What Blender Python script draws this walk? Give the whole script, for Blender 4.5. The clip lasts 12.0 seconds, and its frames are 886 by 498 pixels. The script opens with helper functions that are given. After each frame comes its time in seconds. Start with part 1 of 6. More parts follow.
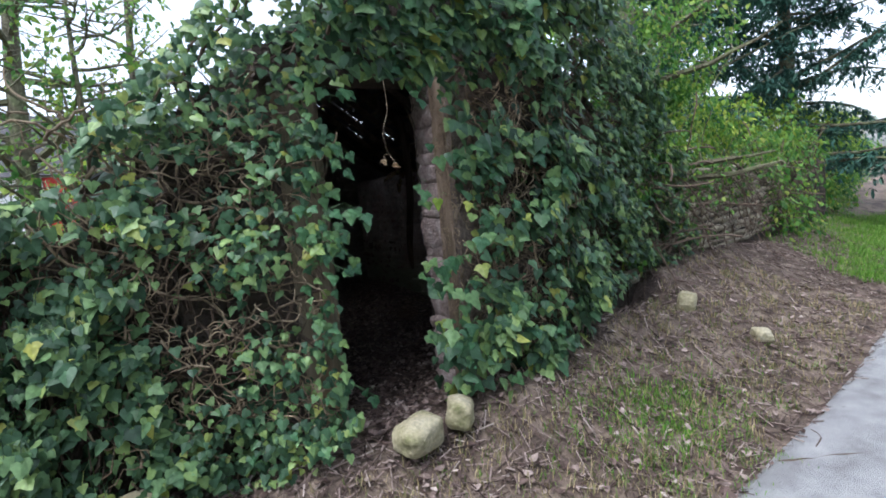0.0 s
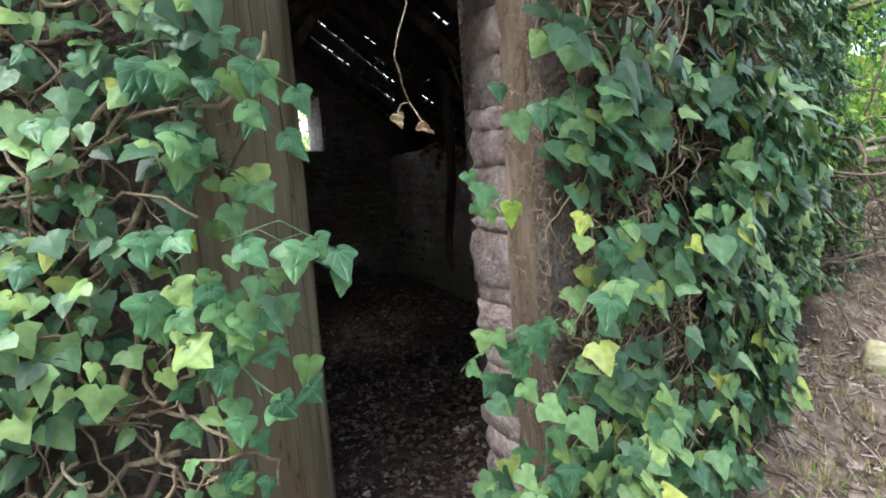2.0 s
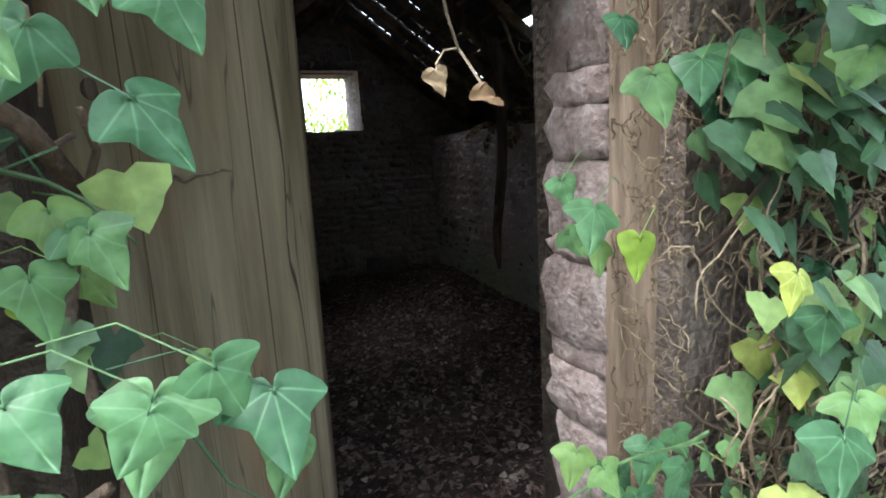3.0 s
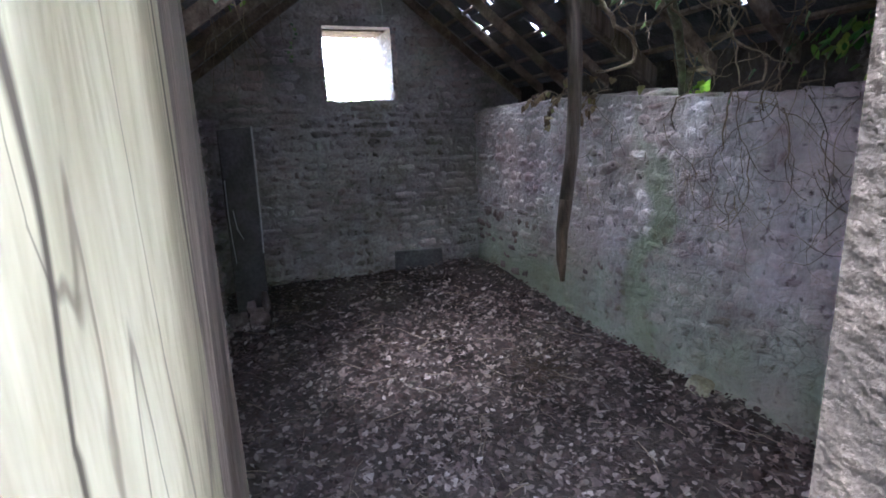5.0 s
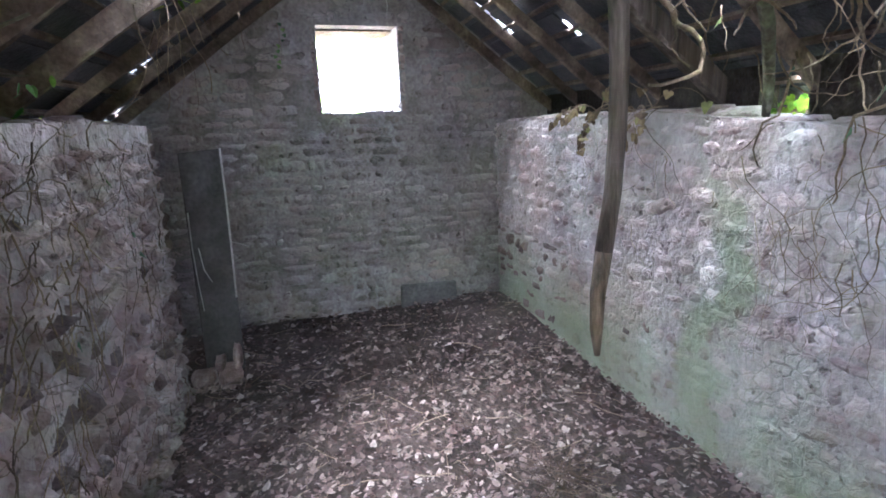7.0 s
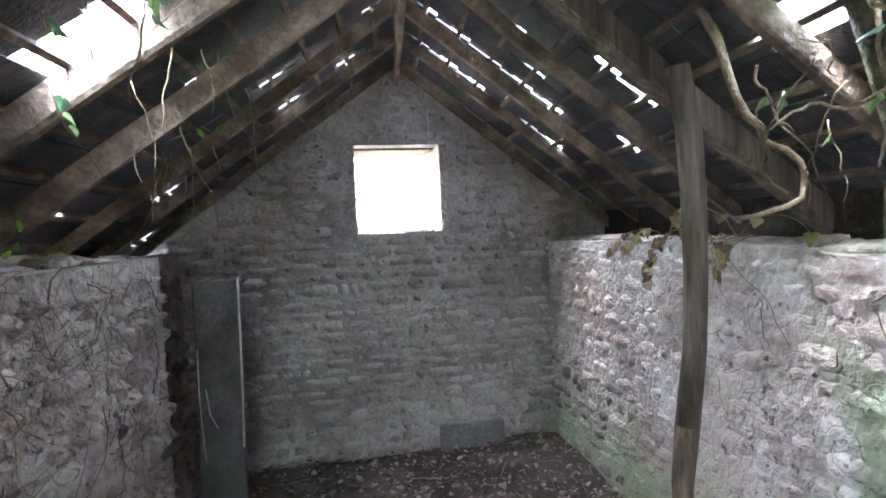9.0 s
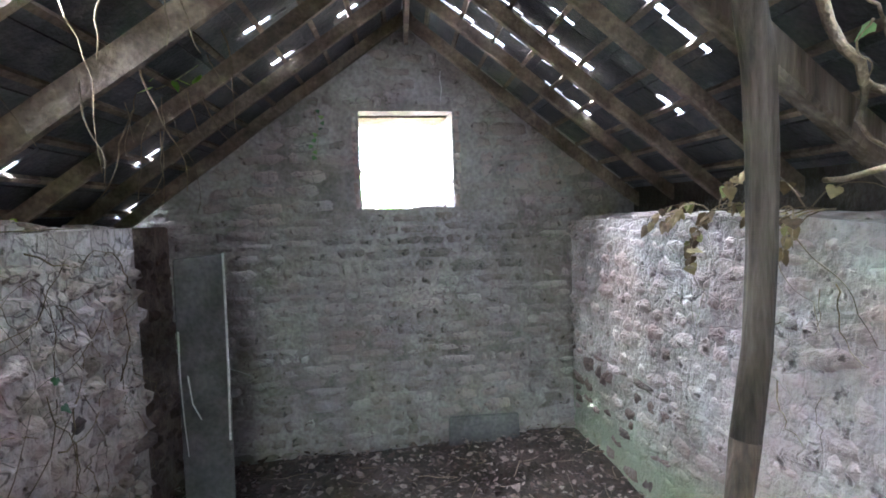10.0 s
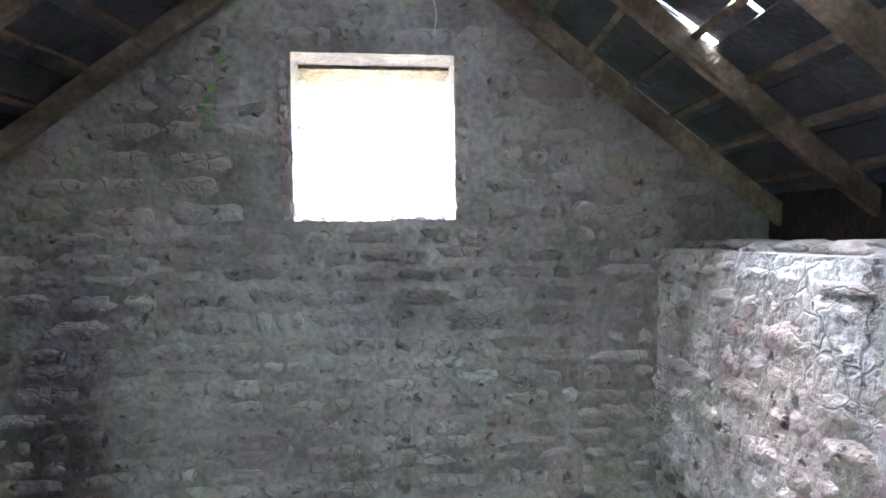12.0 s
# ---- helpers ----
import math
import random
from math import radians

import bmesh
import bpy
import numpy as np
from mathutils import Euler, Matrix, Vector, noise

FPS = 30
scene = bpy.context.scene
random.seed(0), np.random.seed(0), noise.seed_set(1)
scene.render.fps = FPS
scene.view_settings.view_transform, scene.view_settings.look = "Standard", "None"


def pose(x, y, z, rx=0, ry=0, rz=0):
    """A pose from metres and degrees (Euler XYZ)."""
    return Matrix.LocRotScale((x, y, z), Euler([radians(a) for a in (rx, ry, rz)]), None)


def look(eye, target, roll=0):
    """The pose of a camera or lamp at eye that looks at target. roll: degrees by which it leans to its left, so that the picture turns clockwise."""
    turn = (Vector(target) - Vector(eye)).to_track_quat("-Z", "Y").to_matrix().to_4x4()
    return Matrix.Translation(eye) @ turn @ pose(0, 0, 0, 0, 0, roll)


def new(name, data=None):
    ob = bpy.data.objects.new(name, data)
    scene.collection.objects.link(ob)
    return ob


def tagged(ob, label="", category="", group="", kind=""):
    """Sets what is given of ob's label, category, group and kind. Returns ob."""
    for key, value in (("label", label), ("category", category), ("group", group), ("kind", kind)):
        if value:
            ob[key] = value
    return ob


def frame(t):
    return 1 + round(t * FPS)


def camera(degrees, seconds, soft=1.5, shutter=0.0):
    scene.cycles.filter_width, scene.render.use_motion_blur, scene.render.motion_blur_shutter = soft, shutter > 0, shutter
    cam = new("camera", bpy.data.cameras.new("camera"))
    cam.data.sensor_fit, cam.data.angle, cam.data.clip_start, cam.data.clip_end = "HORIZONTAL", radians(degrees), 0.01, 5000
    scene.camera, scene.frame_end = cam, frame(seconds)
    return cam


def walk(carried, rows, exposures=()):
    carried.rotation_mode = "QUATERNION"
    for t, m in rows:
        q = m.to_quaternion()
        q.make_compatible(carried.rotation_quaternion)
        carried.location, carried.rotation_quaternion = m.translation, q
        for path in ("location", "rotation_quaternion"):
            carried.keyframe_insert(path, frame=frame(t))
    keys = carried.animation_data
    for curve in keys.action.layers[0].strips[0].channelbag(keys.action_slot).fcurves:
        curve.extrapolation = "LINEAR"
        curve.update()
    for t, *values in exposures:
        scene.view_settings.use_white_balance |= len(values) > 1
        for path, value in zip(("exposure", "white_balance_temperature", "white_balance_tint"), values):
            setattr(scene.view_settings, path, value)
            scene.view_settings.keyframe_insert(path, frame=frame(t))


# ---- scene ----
cam = camera(80.0, 12.0, soft=1.8)
PATH = [
    (0, (0.144, 0.136, 1.483), (1.288, 1.76, 1.249), -5.6),
    (0.5, (0.318, 0.411, 1.467), (1.437, 2.05, 1.215), -5.2),
    (1, (0.517, 0.759, 1.485), (1.617, 2.41, 1.239), -5.7),
    (1.5, (0.694, 1.048, 1.476), (1.761, 2.716, 1.199), -5.3),
    (2, (0.904, 1.341, 1.525), (1.911, 3.039, 1.208), -4.3),
    (2.5, (1.032, 1.557, 1.541), (1.96, 3.292, 1.18), -4.0),
    (3, (1.162, 1.831, 1.55), (2.019, 3.598, 1.172), -3.5),
    (3.5, (1.242, 2.03, 1.539), (2.052, 3.814, 1.138), -3.6),
    (4.4, (1.35, 2.40, 1.515), (2.125, 4.19, 1.085), -2.9),
    (5.3, (1.521, 2.836, 1.579), (2.256, 4.634, 1.103), -2.2),
    (5.5, (1.536, 2.888, 1.598), (2.284, 4.679, 1.112), -2.5),
    (6, (1.623, 3.019, 1.632), (2.339, 4.821, 1.139), -3.0),
    (6.5, (1.801, 3.21, 1.675), (2.467, 5.029, 1.178), -2.2),
    (7, (1.921, 3.367, 1.687), (2.55, 5.207, 1.22), -2.3),
    (7.5, (2.011, 3.611, 1.732), (2.597, 5.481, 1.337), -2.0),
    (7.7, (2.047, 3.657, 1.75), (2.626, 5.539, 1.399), -2.2),
    (9.3, (2.189, 3.81, 1.819), (2.612, 5.764, 1.749), -2.6),
    (9.5, (2.201, 3.845, 1.805), (2.611, 5.801, 1.724), -2.5),
    (10, (2.284, 4.099, 1.754), (2.667, 6.057, 1.613), -2.0),
    (10.5, (2.415, 4.46, 1.733), (2.783, 6.42, 1.587), -1.2),
    (11, (2.583, 4.841, 1.71), (2.926, 6.803, 1.53), -1.0),
    (11.5, (2.739, 5.145, 1.741), (2.992, 7.122, 1.582), -0.7),
    (12, (2.785, 5.538, 1.769), (3.001, 7.524, 1.674), -0.6),
]
EXPOSURES = [(0, 1.42, 5750, 12), (1.0, 1.7, 5800, 12), (1.5, 2.05, 5950, 10), (2.0, 2.45, 6100, 9), (2.5, 2.65, 6100, 9), (3.0, 2.85, 6050, 8), (3.5, 3.05, 6000, 8), (5.3, 6.5, 5200, 17), (6.5, 7.2, 5200, 16), (7.7, 7.2, 5600, 13), (9.3, 7.3, 5500, 10), (12, 7.5, 5350, 7)]
walk(cam, [(t, look(eye, target, roll)) for t, eye, target, roll in PATH], EXPOSURES)

# ---------- sky and sun ----------
world = bpy.data.worlds.new("overcast_sky")
scene.world = world
world.use_nodes = True
_n = world.node_tree.nodes
_sky = _n.new("ShaderNodeTexSky")
_sky.sky_type = 'NISHITA'
_sky.sun_disc = False
_sky.sun_elevation, _sky.sun_rotation = radians(65), radians(260)
_sky.dust_density, _sky.air_density, _sky.ozone_density = 2.5, 1.0, 0.6
_n["Background"].inputs[1].default_value = 0.15
_cloud = _n.new("ShaderNodeHueSaturation")
_cloud.inputs["Saturation"].default_value, _cloud.inputs["Value"].default_value = 0.4, 1.15
world.node_tree.links.new(_sky.outputs[0], _cloud.inputs["Color"])
world.node_tree.links.new(_cloud.outputs[0], _n["Background"].inputs[0])
sun_data = bpy.data.lights.new("sun", 'SUN')
sun_data.energy, sun_data.angle, sun_data.color = 1.15, radians(32), (1.0, 0.97, 0.92)
sun = new("sun", sun_data)
sun.matrix_world = look((-4.6, -0.8, 10.0), (0, 0, 0))

# ---------- materials ----------
def mat(name, colors, rough=0.85, scale=8.0, fine=60.0, bump=0.3, spec=0.3, vary=0.0, island=0.0, metal=0.0, trans=0.0):
    """Noise-driven surface: two or three colours at a broad scale, grain and relief at a fine one."""
    m = bpy.data.materials.new(name)
    m.use_nodes = True
    t = m.node_tree
    n, l = t.nodes, t.links
    b = n["Principled BSDF"]
    b.inputs["Roughness"].default_value = rough
    b.inputs["Specular IOR Level"].default_value = spec
    b.inputs["Metallic"].default_value = metal
    geo = n.new("ShaderNodeNewGeometry")
    big = n.new("ShaderNodeTexNoise")
    big.inputs["Scale"].default_value, big.inputs["Detail"].default_value, big.inputs["Roughness"].default_value = scale, 5, 0.65
    l.new(geo.outputs["Position"], big.inputs["Vector"])
    ramp = n.new("ShaderNodeValToRGB")
    e = ramp.color_ramp.elements
    while len(e) < len(colors):
        e.new(0.5)
    for i, c in enumerate(colors):
        e[i].position = 0.32 + 0.36 * i / max(1, len(colors) - 1)
        e[i].color = (*c, 1)
    l.new(big.outputs["Fac"], ramp.inputs["Fac"])
    small = n.new("ShaderNodeTexNoise")
    small.inputs["Scale"].default_value, small.inputs["Detail"].default_value = fine, 4
    l.new(geo.outputs["Position"], small.inputs["Vector"])
    hsv = n.new("ShaderNodeHueSaturation")
    l.new(ramp.outputs["Color"], hsv.inputs["Color"])
    val = n.new("ShaderNodeMapRange")
    val.inputs["To Min"].default_value, val.inputs["To Max"].default_value = 0.72, 1.28
    val.inputs["From Min"].default_value, val.inputs["From Max"].default_value = 0.25, 0.75
    l.new(small.outputs["Fac"], val.inputs["Value"])
    last = val.outputs["Result"]
    for amount, source in ((vary, "object"), (island, "island")):
        if amount:
            rnd = n.new("ShaderNodeMapRange")
            rnd.inputs["To Min"].default_value, rnd.inputs["To Max"].default_value = 1 - amount, 1 + amount
            if source == "object":
                info = n.new("ShaderNodeObjectInfo")
                l.new(info.outputs["Random"], rnd.inputs["Value"])
            else:
                l.new(geo.outputs["Random Per Island"], rnd.inputs["Value"])
            mul = n.new("ShaderNodeMath")
            mul.operation = 'MULTIPLY'
            l.new(last, mul.inputs[0])
            l.new(rnd.outputs["Result"], mul.inputs[1])
            last = mul.outputs[0]
    l.new(last, hsv.inputs["Value"])
    l.new(hsv.outputs["Color"], b.inputs["Base Color"])
    if bump:
        bp = n.new("ShaderNodeBump")
        bp.inputs["Strength"].default_value, bp.inputs["Distance"].default_value = bump, 0.02
        add = n.new("ShaderNodeMath")
        add.operation = 'ADD'
        l.new(big.outputs["Fac"], add.inputs[0])
        l.new(small.outputs["Fac"], add.inputs[1])
        l.new(add.outputs[0], bp.inputs["Height"])
        l.new(bp.outputs["Normal"], b.inputs["Normal"])
    return m


def leaf_mat(name, colors, rough=0.39, island=True, through_light=0.25):
    """Leaf: hue picked per leaf, paler veins, some light let through."""
    m = bpy.data.materials.new(name)
    m.use_nodes = True
    n, l = m.node_tree.nodes, m.node_tree.links
    b = n["Principled BSDF"]
    b.inputs["Roughness"].default_value = rough
    b.inputs["Specular IOR Level"].default_value = 0.25
    pick = n.new("ShaderNodeNewGeometry") if island else n.new("ShaderNodeObjectInfo")
    ramp = n.new("ShaderNodeValToRGB")
    ramp.color_ramp.interpolation = 'LINEAR'
    e = ramp.color_ramp.elements
    while len(e) < len(colors):
        e.new(0.5)
    for i, (p, c) in enumerate(colors):
        e[i].position, e[i].color = p, (*c, 1)
    l.new(pick.outputs["Random Per Island" if island else "Random"], ramp.inputs["Fac"])
    geo = n.new("ShaderNodeNewGeometry")
    noise_tex = n.new("ShaderNodeTexNoise")
    noise_tex.inputs["Scale"].default_value, noise_tex.inputs["Detail"].default_value = 45, 3
    l.new(geo.outputs["Position"], noise_tex.inputs["Vector"])
    val = n.new("ShaderNodeMapRange")
    val.inputs["From Min"].default_value, val.inputs["From Max"].default_value = 0.3, 0.7
    val.inputs["To Min"].default_value, val.inputs["To Max"].default_value = 0.75, 1.25
    l.new(noise_tex.outputs["Fac"], val.inputs["Value"])
    hsv = n.new("ShaderNodeHueSaturation")
    l.new(ramp.outputs["Color"], hsv.inputs["Color"])
    l.new(val.outputs["Result"], hsv.inputs["Value"])
    l.new(hsv.outputs["Color"], b.inputs["Base Color"])
    bp = n.new("ShaderNodeBump")
    bp.inputs["Strength"].default_value, bp.inputs["Distance"].default_value = 0.35, 0.01
    l.new(noise_tex.outputs["Fac"], bp.inputs["Height"])
    l.new(bp.outputs["Normal"], b.inputs["Normal"])
    tr = n.new("ShaderNodeBsdfTranslucent")
    l.new(hsv.outputs["Color"], tr.inputs["Color"])
    mix = n.new("ShaderNodeMixShader")
    mix.inputs["Fac"].default_value = through_light
    l.new(b.outputs["BSDF"], mix.inputs[1])
    l.new(tr.outputs["BSDF"], mix.inputs[2])
    l.new(mix.outputs["Shader"], n["Material Output"].inputs["Surface"])
    return m


M_IVY = leaf_mat("ivy_leaf", [(0.0, (0.024, 0.053, 0.027)), (0.4, (0.058, 0.12, 0.06)), (0.75, (0.13, 0.22, 0.088)), (0.96, (0.2, 0.29, 0.09)), (1.0, (0.32, 0.33, 0.07))])
M_IVY_ONE = leaf_mat("ivy_leaf_single", [(0.0, (0.032, 0.085, 0.042)), (0.45, (0.062, 0.15, 0.064)), (0.8, (0.115, 0.21, 0.072)), (0.97, (0.15, 0.24, 0.07)), (1.0, (0.18, 0.26, 0.07))], island=False)
M_YELLOW = leaf_mat("yellowed_leaf", [(0.0, (0.30, 0.30, 0.05)), (1.0, (0.22, 0.32, 0.06))])
M_YELLOW_GREEN = leaf_mat("yellow_green_leaf", [(0.0, (0.24, 0.34, 0.04)), (1.0, (0.2, 0.32, 0.05))])
M_BUSH = leaf_mat("bush_leaf", [(0.0, (0.04, 0.12, 0.025)), (0.5, (0.095, 0.22, 0.04)), (0.85, (0.19, 0.32, 0.05)), (1.0, (0.32, 0.38, 0.07))], through_light=0.5)
M_BUSH_LIGHT = leaf_mat("spring_leaf", [(0.0, (0.10, 0.22, 0.03)), (0.5, (0.20, 0.34, 0.04)), (1.0, (0.38, 0.44, 0.07))], through_light=0.5)
M_NEEDLE = leaf_mat("conifer_needles", [(0.0, (0.025, 0.07, 0.055)), (0.6, (0.04, 0.11, 0.08)), (1.0, (0.075, 0.15, 0.1))], rough=0.6, through_light=0.15)
M_GRASS = leaf_mat("grass", [(0.0, (0.06, 0.16, 0.02)), (0.6, (0.12, 0.27, 0.03)), (1.0, (0.24, 0.32, 0.07))], rough=0.6, through_light=0.35)
M_GRASS_DRY = leaf_mat("dry_grass", [(0.0, (0.10, 0.15, 0.04)), (0.5, (0.22, 0.18, 0.09)), (1.0, (0.36, 0.29, 0.17))], rough=0.7, through_light=0.25)
M_LITTER = leaf_mat("dead_leaf", [(0.0, (0.032, 0.02, 0.016)), (0.35, (0.09, 0.06, 0.05)), (0.7, (0.19, 0.14, 0.12)), (0.92, (0.29, 0.23, 0.20)), (1.0, (0.38, 0.32, 0.28))], rough=0.6, through_light=0.1)
M_CURLED = leaf_mat("curled_dead_leaf", [(0.0, (0.20, 0.12, 0.06)), (1.0, (0.36, 0.27, 0.17))], rough=0.6, island=False)
M_WITHERED = leaf_mat("withered_leaf", [(0.0, (0.07, 0.045, 0.028)), (0.6, (0.2, 0.14, 0.075)), (0.9, (0.3, 0.24, 0.12)), (1.0, (0.22, 0.26, 0.09))], rough=0.6, through_light=0.15)
M_STEM = mat("ivy_stem", [(0.07, 0.05, 0.034), (0.18, 0.135, 0.085), (0.33, 0.26, 0.17)], scale=9, fine=120, bump=0.5, island=0.35)
M_STEM_DARK = mat("dark_stem", [(0.05, 0.035, 0.025), (0.12, 0.085, 0.06)], scale=9, fine=120, bump=0.4, island=0.3)
M_TWIG = mat("dead_twig", [(0.12, 0.09, 0.06), (0.28, 0.22, 0.16)], scale=9, fine=90, bump=0.3, island=0.4)
M_BARK = mat("bark", [(0.05, 0.045, 0.03), (0.13, 0.12, 0.075), (0.16, 0.19, 0.09)], scale=5, fine=40, bump=0.9)
M_SOIL = mat("soil", [(0.045, 0.032, 0.024), (0.115, 0.085, 0.064), (0.23, 0.18, 0.135)], scale=4, fine=45, bump=1.0)
M_FLOOR = mat("earth_floor", [(0.035, 0.026, 0.021), (0.07, 0.052, 0.043), (0.115, 0.088, 0.074)], scale=3, fine=45, bump=0.9)
M_ASPHALT = mat("asphalt", [(0.17, 0.168, 0.165), (0.27, 0.27, 0.27), (0.36, 0.358, 0.352)], rough=0.4, scale=5.5, fine=170, bump=0.8, spec=0.5)
M_MORTAR_DARK = mat("sooty_mortar", [(0.17, 0.147, 0.135), (0.26, 0.229, 0.211), (0.335, 0.3, 0.282)], scale=3.5, fine=38, bump=0.55)
M_OUTSTONE = mat("outer_stone", [(0.16, 0.13, 0.10), (0.26, 0.22, 0.16), (0.30, 0.27, 0.2)], scale=5, fine=45, bump=0.8, vary=0.3)
# wall colour taken near black: deep shade between the ivy leaves is painted in
M_OUTWALL = mat("outer_wall_shade_dark", [(0.022, 0.017, 0.013), (0.042, 0.032, 0.024), (0.075, 0.058, 0.043)], scale=5, fine=45, bump=1.0)
M_BOULDER = mat("mossy_boulder", [(0.14, 0.14, 0.06), (0.29, 0.26, 0.16), (0.34, 0.31, 0.22)], scale=6, fine=55, bump=0.5)
M_PINK = mat("pink_sandstone", [(0.18, 0.125, 0.105), (0.32, 0.235, 0.205), (0.46, 0.37, 0.33)], scale=9, fine=70, bump=0.9, vary=0.25)
M_JAMB = mat("weathered_jamb_stone", [(0.155, 0.112, 0.1), (0.27, 0.21, 0.192), (0.37, 0.315, 0.293)], scale=12, fine=60, bump=0.65, vary=0.2)
M_JAMBWALL = mat("earthy_jamb_core", [(0.07, 0.055, 0.043), (0.13, 0.10, 0.082), (0.21, 0.17, 0.145)], scale=9, fine=60, bump=1.0)
M_BARE = mat("bare_red_stone", [(0.12, 0.085, 0.077), (0.2, 0.152, 0.138), (0.3, 0.25, 0.235)], scale=7, fine=60, bump=0.9, vary=0.35)
M_BROWN = mat("dark_brown_stone", [(0.06, 0.042, 0.033), (0.12, 0.085, 0.068), (0.18, 0.135, 0.11)], scale=7, fine=50, bump=0.9, vary=0.3)
M_SLATE = mat("slate", [(0.028, 0.028, 0.031), (0.05, 0.049, 0.052), (0.075, 0.069, 0.065)], rough=0.7, scale=7, fine=60, bump=0.4, vary=0.3)
M_RAFTER = mat("rafter_wood", [(0.06, 0.043, 0.033), (0.135, 0.098, 0.072), (0.26, 0.2, 0.145)], scale=5, fine=55, bump=0.5, vary=0.25)
M_BOARD = mat("grey_slab_board", [(0.09, 0.083, 0.08), (0.13, 0.12, 0.115), (0.18, 0.165, 0.16)], scale=4, fine=40, bump=0.3)
M_DARKSLAB = mat("dark_slab", [(0.05, 0.043, 0.04), (0.075, 0.067, 0.062), (0.11, 0.10, 0.095)], scale=4, fine=40, bump=0.3)
M_CABLE = mat("pale_cord", [(0.45, 0.43, 0.40), (0.6, 0.58, 0.55)], scale=20, fine=80, bump=0.1)


def wood_mat(name, dark, mid, pale, stretch=(14, 14, 1.1), rough=0.8):
    """Weathered timber: grain drawn out along the upright, cracks and an orange stain."""
    m = mat(name, [dark, mid, pale], rough=rough, scale=1.0, fine=2.2, bump=0.8)
    n, l = m.node_tree.nodes, m.node_tree.links
    geo = [x for x in n if x.bl_idname == "ShaderNodeNewGeometry"][0]
    mp = n.new("ShaderNodeMapping")
    mp.inputs["Scale"].default_value = stretch
    l.new(geo.outputs["Position"], mp.inputs["Vector"])
    for x in n:
        if x.bl_idname == "ShaderNodeTexNoise":
            l.new(mp.outputs["Vector"], x.inputs["Vector"])
    return m


def weather(m, crack, stain):
    """Thin dark drying cracks along the grain and patches of orange rot."""
    n, l = m.node_tree.nodes, m.node_tree.links
    b = n["Principled BSDF"]
    source = b.inputs["Base Color"].links[0].from_socket
    geo = [x for x in n if x.bl_idname == "ShaderNodeNewGeometry"][0]
    for size, lo, hi, amount, tint in (((2.6, 2.6, 1.1), 0.5, 0.66, 0.7, stain), ((8, 8, 0.16), 0.008, 0.002, 0.95, crack), ((17, 17, 0.5), 0.006, 0.001, 0.6, crack)):
        mp = n.new("ShaderNodeMapping")
        mp.inputs["Scale"].default_value = size
        l.new(geo.outputs["Position"], mp.inputs["Vector"])
        tex = n.new("ShaderNodeTexNoise")
        tex.inputs["Scale"].default_value, tex.inputs["Detail"].default_value = 1.0, 2
        l.new(mp.outputs["Vector"], tex.inputs["Vector"])
        value = tex.outputs["Fac"]
        if lo < 0.1:
            off = n.new("ShaderNodeMath")
            off.operation = 'SUBTRACT'
            off.inputs[1].default_value = 0.5
            l.new(value, off.inputs[0])
            ab = n.new("ShaderNodeMath")
            ab.operation = 'ABSOLUTE'
            l.new(off.outputs[0], ab.inputs[0])
            value = ab.outputs[0]
        mr = n.new("ShaderNodeMapRange")
        mr.inputs["From Min"].default_value, mr.inputs["From Max"].default_value, mr.inputs["To Max"].default_value = lo, hi, amount
        l.new(value, mr.inputs["Value"])
        mix = n.new("ShaderNodeMix")
        mix.data_type = 'RGBA'
        l.new(mr.outputs["Result"], mix.inputs["Factor"])
        l.new(source, mix.inputs["A"])
        mix.inputs["B"].default_value = (*tint, 1)
        source = mix.outputs["Result"]
    l.new(source, b.inputs["Base Color"])


M_POST = wood_mat("weathered_oak", (0.12, 0.096, 0.06), (0.2, 0.168, 0.112), (0.275, 0.245, 0.175), stretch=(11, 11, 0.8))
for x in M_POST.node_tree.nodes:
    if x.bl_idname == "ShaderNodeBump":
        x.inputs["Strength"].default_value = 0.3
    if x.bl_idname == "ShaderNodeMapRange":
        x.inputs["To Min"].default_value, x.inputs["To Max"].default_value = 0.78, 1.22
weather(M_POST, (0.03, 0.021, 0.014), (0.23, 0.125, 0.058))
# darker brown copy of the same timber, with the shade of its sides painted in
M_POST_SIDE = wood_mat("shaded_side_oak", (0.06, 0.043, 0.032), (0.098, 0.073, 0.056), (0.14, 0.108, 0.086), stretch=(11, 11, 0.8))
M_PROP = wood_mat("pole_wood", (0.055, 0.04, 0.031), (0.115, 0.086, 0.066), (0.19, 0.15, 0.117), stretch=(18, 18, 1.6))
M_PROP_FOOT = wood_mat("rotten_wood", (0.04, 0.027, 0.02), (0.105, 0.07, 0.048), (0.2, 0.135, 0.09), stretch=(18, 18, 3.0))
M_FRAME = wood_mat("frame_wood", (0.095, 0.066, 0.045), (0.165, 0.12, 0.084), (0.23, 0.172, 0.125), stretch=(16, 16, 1.8))


